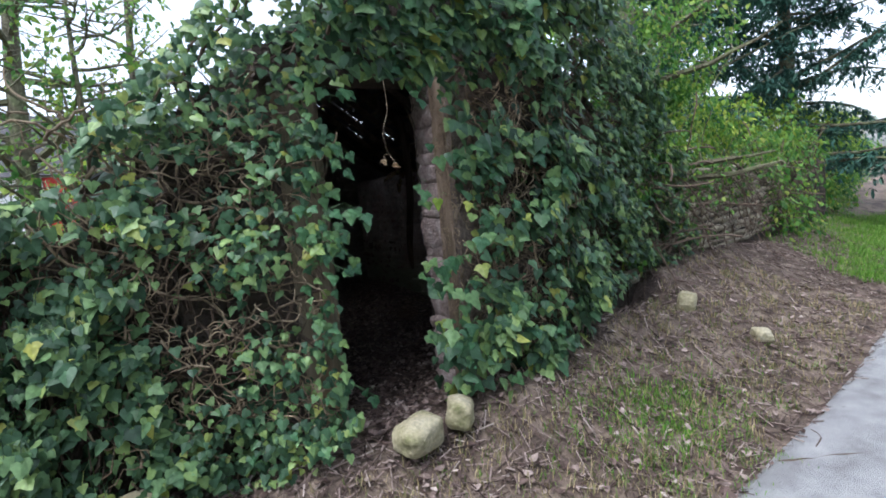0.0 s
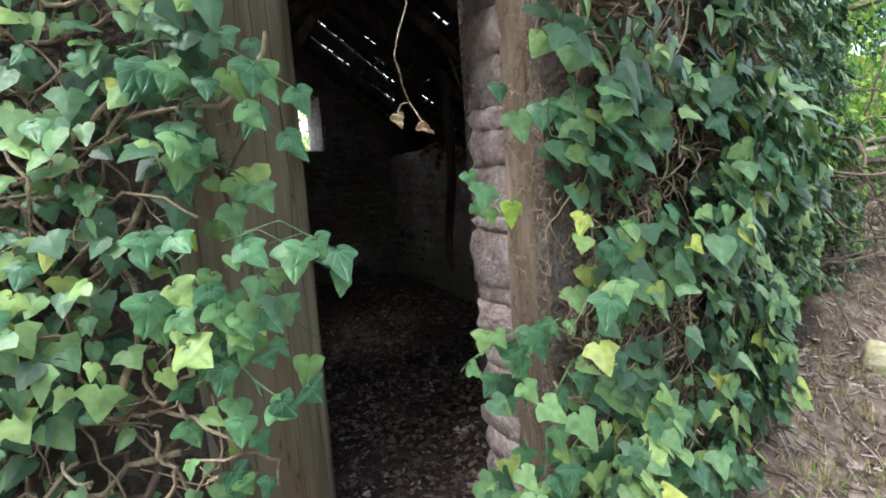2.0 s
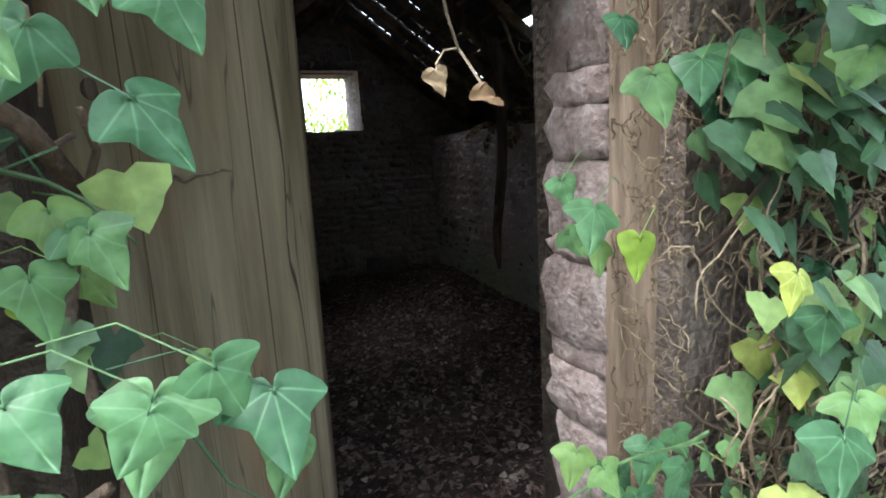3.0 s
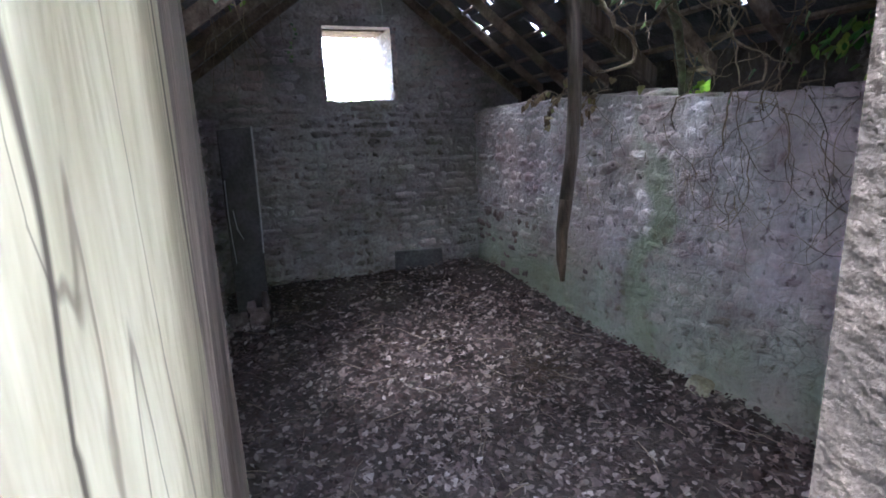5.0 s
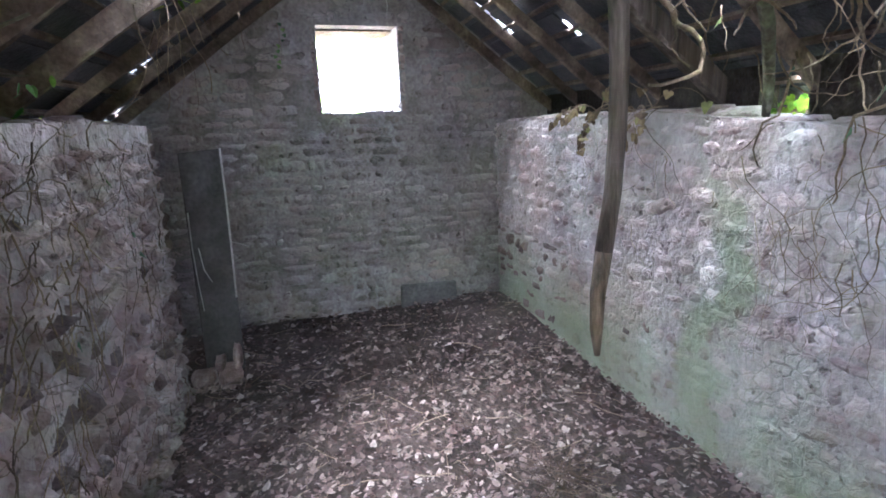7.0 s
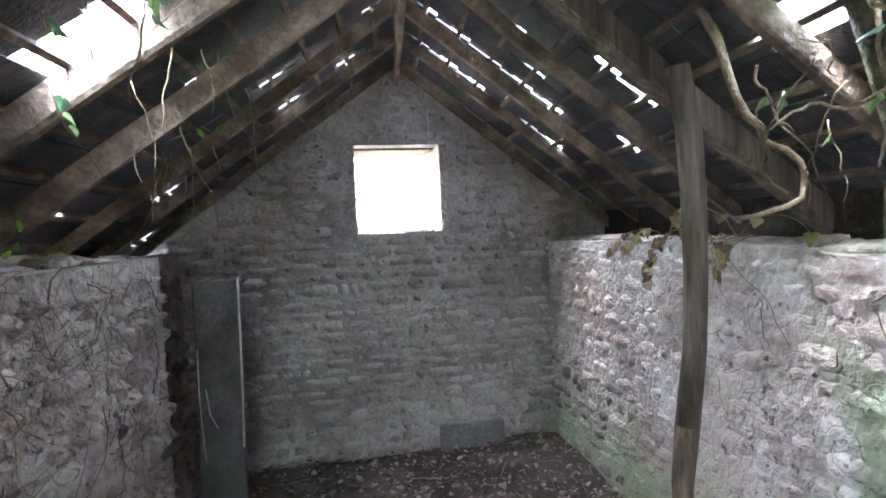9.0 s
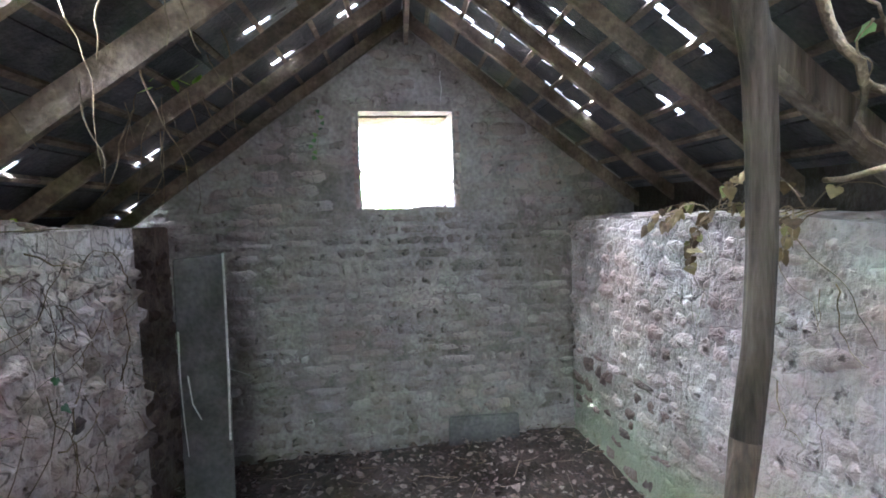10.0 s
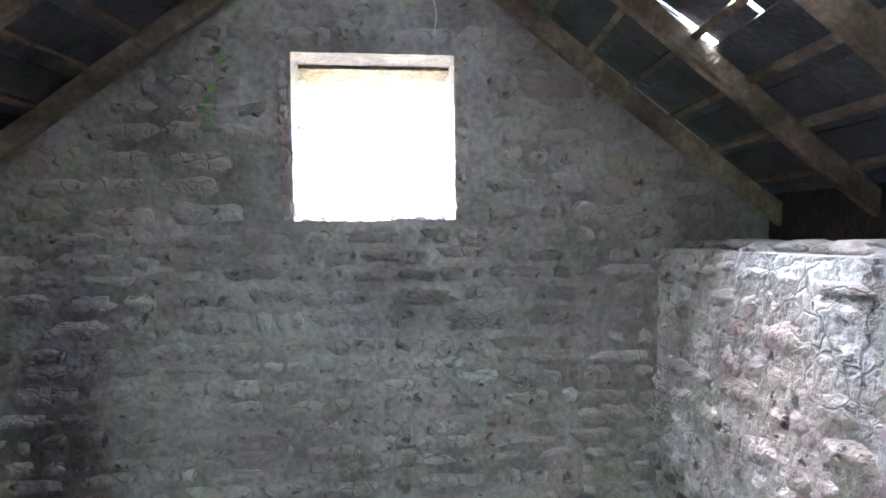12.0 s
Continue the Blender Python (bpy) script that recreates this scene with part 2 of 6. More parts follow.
def wash_mat(name, stone, wash, moss, amount, moss_top, streak=False, vary=0.2):
    """Rubble stone under worn whitewash, with moss by the ground and one green run of damp."""
    m = mat(name, [stone[0], stone[1], wash], scale=3.2, fine=38, bump=1.0, vary=vary, island=vary)
    n, l = m.node_tree.nodes, m.node_tree.links
    for x in n:
        if x.bl_idname == "ShaderNodeBump":
            x.inputs["Distance"].default_value, x.inputs["Strength"].default_value = 0.03, 0.8
        if x.bl_idname == "ShaderNodeMapRange" and abs(x.inputs["To Min"].default_value - 0.72) < 0.01:
            x.inputs["To Min"].default_value, x.inputs["To Max"].default_value = 0.84, 1.16
    b = n["Principled BSDF"]
    hsv = [x for x in n if x.bl_idname == "ShaderNodeHueSaturation"][0]
    geo = [x for x in n if x.bl_idname == "ShaderNodeNewGeometry"][0]
    sep = n.new("ShaderNodeSeparateXYZ")
    l.new(geo.outputs["Position"], sep.inputs[0])
    blot = n.new("ShaderNodeTexNoise")
    blot.inputs["Scale"].default_value, blot.inputs["Detail"].default_value = 1.6, 6
    l.new(geo.outputs["Position"], blot.inputs["Vector"])
    low = n.new("ShaderNodeMapRange")
    low.inputs["From Min"].default_value, low.inputs["From Max"].default_value = moss_top, 0.2
    l.new(sep.outputs["Z"], low.inputs["Value"])
    mul = n.new("ShaderNodeMath")
    mul.operation = 'MULTIPLY'
    l.new(low.outputs["Result"], mul.inputs[0])
    l.new(blot.outputs["Fac"], mul.inputs[1])
    total = mul.outputs[0]
    if streak:
        off = n.new("ShaderNodeMath")
        off.operation = 'SUBTRACT'
        stray = n.new("ShaderNodeMath")
        stray.operation = 'MULTIPLY_ADD'
        l.new(blot.outputs["Fac"], stray.inputs[0])
        stray.inputs[1].default_value = 0.9
        l.new(sep.outputs["Y"], stray.inputs[2])
        l.new(stray.outputs[0], off.inputs[0])
        off.inputs[1].default_value = 5.1 + 0.45
        near = n.new("ShaderNodeMath")
        near.operation = 'ABSOLUTE'
        l.new(off.outputs[0], near.inputs[0])
        band = n.new("ShaderNodeMapRange")
        band.inputs["From Min"].default_value, band.inputs["From Max"].default_value = 0.12, 0.02
        l.new(near.outputs[0], band.inputs["Value"])
        m2 = n.new("ShaderNodeMath")
        m2.operation = 'MULTIPLY_ADD'
        l.new(band.outputs["Result"], m2.inputs[0])
        l.new(blot.outputs["Fac"], m2.inputs[1])
        l.new(total, m2.inputs[2])
        total = m2.outputs[0]
    fac = n.new("ShaderNodeMapRange")
    fac.inputs["From Min"].default_value, fac.inputs["From Max"].default_value = 0.22, 0.55
    fac.inputs["To Max"].default_value = amount
    l.new(total, fac.inputs["Value"])
    source = hsv.outputs["Color"]
    rough_height = None
    for kind, size, lo, hi, amount, tint in (("patch", 1.3, 0.5, 0.66, 0.75, tuple(0.55 * a + 0.45 * w for a, w in zip(stone[1], (0.5, 0.34, 0.31)))), ("pit", 21.0, 0.6, 0.7, 0.8, tuple(0.42 * v for v in stone[0])), ("crack", 13.0, 0.05, 0.012, 0.45, tuple(0.5 * v for v in stone[0]))):
        tex = n.new("ShaderNodeTexNoise" if kind != "crack" else "ShaderNodeTexVoronoi")
        tex.inputs["Scale"].default_value, tex.inputs["Detail"].default_value = size, 4 if kind != "crack" else 0
        if kind == "crack":
            tex.feature = 'DISTANCE_TO_EDGE'
            bend = n.new("ShaderNodeMix")
            bend.data_type = 'RGBA'
            bend.inputs["Factor"].default_value = 0.12
            l.new(geo.outputs["Position"], bend.inputs["A"])
            wob = n.new("ShaderNodeTexNoise")
            wob.inputs["Scale"].default_value, wob.inputs["Detail"].default_value = 5.0, 4
            l.new(geo.outputs["Position"], wob.inputs["Vector"])
            l.new(wob.outputs["Color"], bend.inputs["B"])
            l.new(bend.outputs["Result"], tex.inputs["Vector"])
        else:
            l.new(geo.outputs["Position"], tex.inputs["Vector"])
        value = tex.outputs["Distance" if kind == "crack" else "Fac"]
        mr = n.new("ShaderNodeMapRange")
        mr.inputs["From Min"].default_value, mr.inputs["From Max"].default_value, mr.inputs["To Max"].default_value = lo, hi, amount
        l.new(value, mr.inputs["Value"])
        level = mr.outputs["Result"]
        if kind == "crack":
            part_of = n.new("ShaderNodeMapRange")
            part_of.inputs["From Min"].default_value, part_of.inputs["From Max"].default_value = 0.45, 0.6
            l.new(blot.outputs["Fac"], part_of.inputs["Value"])
            mask = n.new("ShaderNodeMath")
            mask.operation = 'MULTIPLY'
            l.new(level, mask.inputs[0])
            l.new(part_of.outputs["Result"], mask.inputs[1])
            level = mask.outputs[0]
        mx = n.new("ShaderNodeMix")
        mx.data_type = 'RGBA'
        l.new(level, mx.inputs["Factor"])
        l.new(source, mx.inputs["A"])
        mx.inputs["B"].default_value = (*tint, 1)
        source = mx.outputs["Result"]
        if kind != "patch":
            down = n.new("ShaderNodeMath")
            down.operation = 'MULTIPLY_ADD'
            l.new(level, down.inputs[0])
            down.inputs[1].default_value = -0.7
            if rough_height is None:
                old = [x for x in n if x.bl_idname == "ShaderNodeBump"][0].inputs["Height"].links[0].from_socket
                l.new(old, down.inputs[2])
            else:
                l.new(rough_height, down.inputs[2])
            rough_height = down.outputs[0]
    l.new(rough_height, [x for x in n if x.bl_idname == "ShaderNodeBump"][0].inputs["Height"])
    mix = n.new("ShaderNodeMix")
    mix.data_type = 'RGBA'
    l.new(fac.outputs["Result"], mix.inputs["Factor"])
    l.new(source, mix.inputs["A"])
    mix.inputs["B"].default_value = (*moss, 1)
    l.new(mix.outputs["Result"], b.inputs["Base Color"])
    return m


M_WASH_R = wash_mat("whitewashed_rubble", [(0.235, 0.165, 0.15), (0.43, 0.36, 0.345)], (0.61, 0.57, 0.56), (0.24, 0.28, 0.175), 0.75, 1.2, True)
M_MORTAR_R = wash_mat("damp_lime_mortar", [(0.29, 0.235, 0.225), (0.44, 0.385, 0.37)], (0.58, 0.54, 0.53), (0.24, 0.28, 0.175), 0.75, 1.2, True, vary=0)
M_WASH_L = wash_mat("flaking_rubble", [(0.19, 0.13, 0.11), (0.36, 0.285, 0.255)], (0.52, 0.46, 0.43), (0.14, 0.19, 0.10), 0.4, 0.5)
M_MORTAR = wash_mat("lime_mortar", [(0.2, 0.15, 0.13), (0.36, 0.30, 0.275)], (0.5, 0.45, 0.43), (0.14, 0.19, 0.10), 0.4, 0.5, vary=0)
M_WASH_G = wash_mat("grey_rubble", [(0.195, 0.158, 0.143), (0.295, 0.26, 0.242)], (0.385, 0.347, 0.327), (0.13, 0.13, 0.10), 0.4, 0.45, vary=0.17)


def add_veins(m, pale):
    """Pale veins that fan out from the stalk, in the leaf's own space."""
    n, l = m.node_tree.nodes, m.node_tree.links
    b = n["Principled BSDF"]
    source = b.inputs["Base Color"].links[0].from_socket
    tc = n.new("ShaderNodeTexCoord")
    sep = n.new("ShaderNodeSeparateXYZ")
    l.new(tc.outputs["Object"], sep.inputs[0])

    def calc(op, a, c=None):
        q = n.new("ShaderNodeMath")
        q.operation = op
        for i, v in enumerate((a, c)):
            if v is None:
                continue
            if isinstance(v, (int, float)):
                q.inputs[i].default_value = v
            else:
                l.new(v, q.inputs[i])
        return q.outputs[0]

    ax = calc('ABSOLUTE', sep.outputs["X"])
    nz = calc('MULTIPLY', sep.outputs["Z"], -1.0)
    ang = calc('ARCTAN2', ax, nz)
    rad = calc('SQRT', calc('ADD', calc('MULTIPLY', ax, ax), calc('MULTIPLY', nz, nz)))
    best = None
    for a in (0.0, 0.62, 1.25):
        d = calc('MULTIPLY', calc('ABSOLUTE', calc('SUBTRACT', ang, a)), rad)
        best = d if best is None else calc('MINIMUM', best, d)
    mr = n.new("ShaderNodeMapRange")
    mr.inputs["From Min"].default_value, mr.inputs["From Max"].default_value = 0.004, 0.022
    mr.inputs["To Min"].default_value, mr.inputs["To Max"].default_value = 0.55, 0.0
    l.new(best, mr.inputs["Value"])
    mix = n.new("ShaderNodeMix")
    mix.data_type = 'RGBA'
    l.new(mr.outputs["Result"], mix.inputs["Factor"])
    l.new(source, mix.inputs["A"])
    mix.inputs["B"].default_value = (*pale, 1)
    l.new(mix.outputs["Result"], b.inputs["Base Color"])


add_veins(M_IVY_ONE, (0.13, 0.26, 0.13))
add_veins(M_YELLOW, (0.5, 0.5, 0.2))
# ---------- mesh helpers ----------
def link_mesh(name, verts, faces, material, parent=None, smooth=False):
    me = bpy.data.meshes.new(name)
    me.from_pydata([tuple(v) for v in verts], [], faces)
    me.materials.append(material)
    if smooth:
        me.polygons.foreach_set("use_smooth", [True] * len(me.polygons))
    ob = new(name, me)
    ob.parent = parent
    return ob


def part(name, bm, material, parent=None, label="", smooth=False):
    me = bpy.data.meshes.new(name)
    bmesh.ops.recalc_face_normals(bm, faces=bm.faces)
    bm.to_mesh(me)
    bm.free()
    me.materials.append(material)
    if smooth:
        me.polygons.foreach_set("use_smooth", [True] * len(me.polygons))
    ob = new(name, me)
    ob.parent = parent
    return tagged(ob, label)


def empty(name, x=0, y=0, z=0):
    ob = new(name)
    ob.location = (x, y, z)
    return ob


def add_prism(bm, poly, axis, a, b):
    """Extrudes a polygon along x, y or z from a to b. poly: pairs of the two other coordinates."""
    def at(p, d):
        return (d, p[0], p[1]) if axis == "x" else (p[0], d, p[1]) if axis == "y" else (p[0], p[1], d)
    lo = [bm.verts.new(at(p, a)) for p in poly]
    hi = [bm.verts.new(at(p, b)) for p in poly]
    bm.faces.new(lo)
    bm.faces.new(hi[::-1])
    for i in range(len(poly)):
        j = (i + 1) % len(poly)
        bm.faces.new((lo[i], hi[i], hi[j], lo[j]))


def tube_data(points, radii, sides=5):
    """Vertices and faces of a tube through points."""
    pts = [Vector(p) for p in points]
    verts, faces = [], []
    for i, p in enumerate(pts):
        d = (pts[min(i + 1, len(pts) - 1)] - pts[max(i - 1, 0)])
        d = d.normalized() if d.length > 1e-6 else Vector((0, 0, 1))
        u = d.cross(Vector((0.3, 0.9, 0.2))).normalized()
        v = d.cross(u)
        r = radii[i] if hasattr(radii, "__len__") else radii
        for k in range(sides):
            a = 2 * math.pi * k / sides
            verts.append(p + (u * math.cos(a) + v * math.sin(a)) * r)
    for i in range(len(pts) - 1):
        for k in range(sides):
            k2 = (k + 1) % sides
            faces.append((i * sides + k, i * sides + k2, (i + 1) * sides + k2, (i + 1) * sides + k))
    faces.append(tuple(range(sides))[::-1])
    faces.append(tuple(range((len(pts) - 1) * sides, len(pts) * sides)))
    return verts, faces


class Heap:
    """Gathers many small pieces into one mesh."""
    def __init__(self):
        self.v, self.f = [], []

    def add(self, verts, faces, m=None):
        k = len(self.v)
        self.v.extend([m @ Vector(p) for p in verts] if m is not None else verts)
        self.f.extend([tuple(i + k for i in q) for q in faces])

    def tube(self, points, radii, sides=4):
        self.add(*tube_data(points, radii, sides))

    def done(self, name, material, parent=None, smooth=False):
        return link_mesh(name, self.v, self.f, material, parent, smooth)


def wander(rng, start, heading, length, steps, curl=0.5, pull=(0, 0, 0)):
    """A crooked line, as a stem or twig grows."""
    p, d = Vector(start), Vector(heading).normalized()
    out = [p.copy()]
    for _ in range(steps):
        d = (d + Vector((rng.uniform(-1, 1), rng.uniform(-1, 1), rng.uniform(-1, 1))) * curl + Vector(pull)).normalized()
        p = p + d * (length / steps)
        out.append(p.copy())
    return out


def lerp_table(x, table):
    for (a, va), (b, vb) in zip(table, table[1:]):
        if x <= b:
            return va + (vb - va) * max(0.0, min(1.0, (x - a) / (b - a)))
    return table[-1][1]


def leaf_shape(kind):
    """Outline of half a leaf from stalk to tip, mirrored and folded at the midrib. Unit length, stalk at the origin, tip at -z."""
    half = {
        "ivy": [(0.10, 0.16), (0.38, 0.12), (0.64, -0.16), (0.37, -0.36), (0.31, -0.52), (0.12, -0.84)],
        "ivy2": [(0.16, 0.15), (0.52, 0.03), (0.46, -0.28), (0.33, -0.45), (0.24, -0.66), (0.09, -0.88)],
        "heart": [(0.18, 0.15), (0.44, 0.06), (0.50, -0.22), (0.36, -0.50), (0.16, -0.80)],
        "oval": [(0.16, -0.10), (0.27, -0.35), (0.26, -0.62), (0.14, -0.85)],
        "slim": [(0.09, -0.15), (0.13, -0.45), (0.07, -0.8)],
    }[kind]
    verts = [(0, 0, 0), (0, -0.03, -0.45), (0, 0.02, -1.0)]
    right = [(x, 0.10 * x + 0.10 * x * x, z) for x, z in half]
    left = [(-x, 0.10 * x + 0.10 * x * x, z) for x, z in half]
    k = len(half)
    verts += right + left
    faces = []
    for base in (3, 3 + k):
        ring = [0] + [base + i for i in range(k)] + [2]
        for a, b in zip(ring, ring[1:]):
            tri = (1, a, b) if base == 3 else (1, b, a)
            faces.append(tri)
    return verts, faces


def fine_leaf(kind):
    """The same outline, rounded and cupped, for leaves seen from close by."""
    v, _ = leaf_shape(kind)
    k = (len(v) - 3) // 2
    half = [(0.0, 0.0)] + [(p[0], p[2]) for p in v[3:3 + k]] + [(0.0, -1.0)]
    out = []
    for i in range(len(half) - 1):
        p0, p1, p2, p3 = half[max(0, i - 1)], half[i], half[i + 1], half[min(len(half) - 1, i + 2)]
        for s in range(4):
            t = s / 4
            out.append(tuple(0.5 * (2 * p1[c] + (p2[c] - p0[c]) * t + (2 * p0[c] - 5 * p1[c] + 4 * p2[c] - p3[c]) * t * t + (3 * p1[c] - p0[c] - 3 * p2[c] + p3[c]) * t ** 3) for c in (0, 1)))
    out.append(half[-1])
    n = len(out)
    verts, faces = [], []
    for side in (1, -1):
        base = len(verts)
        for ring in (0.0, 0.5, 1.0):
            for x, z in out:
                zz = z * (0.25 + 0.75 * ring) + (1 - ring) * -0.3 * 0.75
                xx = x * ring
                y = 0.16 * xx + 0.05 * xx * xx - 0.05 * math.sin(ring * 3.14) + 0.06 * z * z + 0.015 * math.sin(9 * z + 3 * xx)
                verts.append((side * xx, y, z if ring == 1.0 else (zz if ring else min(0.0, max(-1.0, z)) * 0.9 - 0.02)))
        for r in (0, 1):
            for i in range(n - 1):
                a = base + r * n + i
                q = (a, a + 1, a + n + 1, a + n)
                faces.append(q if side > 0 else q[::-1])
    return verts, faces


LEAF = {k: leaf_shape(k) for k in ("ivy", "ivy2", "heart", "oval", "slim")}
FINE = {k: fine_leaf(k) for k in ("ivy", "ivy2", "heart")}


def leaf_pose(rng, p, facing, size, droop=0.35, spread=0.5):
    """Pose of a leaf at p whose upper side faces roughly `facing`, tip downwards."""
    f = (Vector(facing).normalized() + Vector((rng.uniform(-1, 1), rng.uniform(-1, 1), rng.uniform(-1, 1))) * spread + Vector((0, 0, droop))).normalized()
    up = Vector((rng.uniform(-0.7, 0.7), rng.uniform(-0.3, 0.3), 1))
    x = up.cross(f)
    x = x.normalized() if x.length > 1e-4 else Vector((1, 0, 0))
    z = f.cross(x) * -1
    # local -y is the upper side
    y = f * -1
    z = x.cross(y)
    m = Matrix((x, y, z)).transposed().to_4x4()
    return Matrix.Translation(p) @ m @ Matrix.Diagonal((size * rng.uniform(0.85, 1.2), size, size * rng.uniform(0.9, 1.15), 1))

# ---------- plan ----------
XL, XR, YF, YG = 1.33, 3.83, 2.72, 7.60        # inner faces of the side walls, front wall and rear gable
APEX_X, APEX_Z, SLOPE = 2.77, 3.04, 0.735       # underside of the roof
DOOR_L, DOOR_R, DOOR_TOP = 1.0, 1.86, 2.05
WIN = (2.44, 3.06, 1.785, 2.42)
SKEW = 0.12                                    # the ridge runs off square to the gable


def xr(y):
    """Inner face of the right wall."""
    return 3.83 + 0.03 * (y - 5.3)


def xl(y):
    """Inner face of the left wall."""
    return 1.345 + 0.05 * (y - 6)


def front_z(x):
    """Top of the front gable, whose ridge stands further left."""
    return APEX_Z + 0.02 - SLOPE * abs(x - 2.16)


def roof_z(x):
    return APEX_Z - SLOPE * abs(x - APEX_X)


def road_edge(x):
    return 1.27 + 0.025 * max(0, x - 2.3) + 0.018 * max(0, x - 2.3) ** 2 if x < 9 else 2.245 + 0.26 * (x - 9)


BASE_Z = [(-8, 0.1), (-2, 0.15), (0, 0.22), (1.4, 0.33), (2.65, 0.42), (3.9, 0.58), (5.5, 0.55), (7.5, 0.35), (10, 0.25), (30, 0.3)]
FACE_Y = [(-8, 3.2), (-1.2, 2.66), (0.4, 2.48), (0.75, 2.38), (1.0, 2.24), (2.2, 2.2), (3.0, 2.42), (4.2, 2.86), (6.0, 3.1), (9.0, 3.35), (14, 4.6), (40, 11.5)]


def ground_z(x, y):
    """Height of the ground: the lane, the bank up to the wall, and the sunken floor inside."""
    edge, face, top = road_edge(x), lerp_table(x, FACE_Y), lerp_table(x, BASE_Z)
    f = max(0.0, min(1.0, (y - edge) / max(0.3, face - edge)))
    z = top * (0.35 * f + 0.65 * f ** 2.2)
    if 0.9 < x < 4.4 and y > 2.3:
        inside = 0.05 + 0.09 * max(0.0, min(1.0, (y - 5.6) / 1.6))
        k = max(0.0, min(1.0, (y - 2.35) / 0.9))
        k2 = max(0.0, min(1.0, (x - 0.9) / 0.3)) * max(0.0, min(1.0, (4.4 - x) / 0.3))
        k2 = k2 if y < 7.7 else 0
        z = z + (inside - z) * k * k2
    if y > edge and y < 7.7:
        z += 0.03 * noise.noise(Vector((x * 2.2, y * 2.2, 0))) + 0.012 * noise.noise(Vector((x * 9, y * 9, 3)))
    return z


def grid(name, xs, ys, zf, material, parent=None):
    verts = [(x, y, zf(x, y)) for y in ys for x in xs]
    w = len(xs)
    faces = [(j * w + i, j * w + i + 1, (j + 1) * w + i + 1, (j + 1) * w + i) for j in range(len(ys) - 1) for i in range(w - 1)]
    return link_mesh(name, verts, faces, material, parent, True)


def steps(a, b, fine_a, fine_b, d, coarse):
    out, v = [], a
    while v < b:
        out.append(v)
        v += d if fine_a <= v < fine_b else min(coarse, max(d, (fine_a - v) if v < fine_a else coarse))
    return out + [b]


ground = grid("ground", steps(-300, 300, -4, 12, 0.09, 12), steps(-300, 300, -3, 8, 0.09, 12), ground_z, M_SOIL)
tagged(ground, "brown earth bank strewn with dead grass and chippings", "ground", kind="structure")

# the lane: a sheet of worn asphalt lying on the ground
rx = steps(-60, 60, -4, 12, 0.2, 4)
rv, rf = [], []
for x in rx:
    e = road_edge(x)
    w = 0.03 * noise.noise(Vector((x * 3.1, 0, 5))) + 0.015 * noise.noise(Vector((x * 11, 0, 8)))
    for k, y in enumerate((e + w, e - 0.08 + w, e - 0.6, e - 1.4, e - 2.4, e - 3.3)):
        rv.append((x, y, (-0.01, 0.022, 0.035, 0.05, 0.04, 0.02)[k]))
for i in range(len(rx) - 1):
    for k in range(5):
        a = i * 6 + k
        rf.append((a, a + 1, a + 7, a + 6))
lane = link_mesh("road", rv, [f[::-1] for f in rf], M_ASPHALT, None, True)
tagged(lane, "grey damp asphalt lane with crumbling edge and cracks", "road", kind="structure")

crack_line = wander(random.Random(5), (2.75, 1.22, 0), (0.5, -0.7, 0), 1.6, 26, 0.3)
ck = Heap()
ck.tube([(p.x, p.y, 0.022 + 0.012 * max(0.0, road_edge(p.x) - p.y)) for p in crack_line], [0.004 + 0.003 * math.sin(i * 1.3) for i in range(27)], 4)
for sx0, sy0, hx, hy, ln in ((2.2, 0.5, 1, 0.3, 1.5), (3.2, 0.9, 0.8, -0.5, 1.2), (3.9, 0.2, 1, 0.12, 2.2), (5.0, 0.8, 1, -0.1, 1.6), (3.0, 1.15, 1, 0.05, 1.4)):
    cl = wander(random.Random(sx0), (sx0, sy0, 0), (hx, hy, 0), ln, 24, 0.35)
    ck.tube([(p.x, p.y, 0.022 + 0.016 * max(0.0, min(0.8, road_edge(p.x) - p.y))) for p in cl if p.y < road_edge(p.x) - 0.05] or [(0, 0, 0.02), (0.01, 0, 0.02)], 0.0035, 4)
ck.done("crack", M_STEM_DARK, lane)
rng = random.Random(3)
floor = grid("floor", [0.95 + 0.1 * i for i in range(35)], [2.8 + 0.1 * i for i in range(49)], lambda x, y: ground_z(x, y) + 0.02, M_FLOOR)
tagged(floor, "dark trodden earth floor inside the shed", "floor", kind="structure")


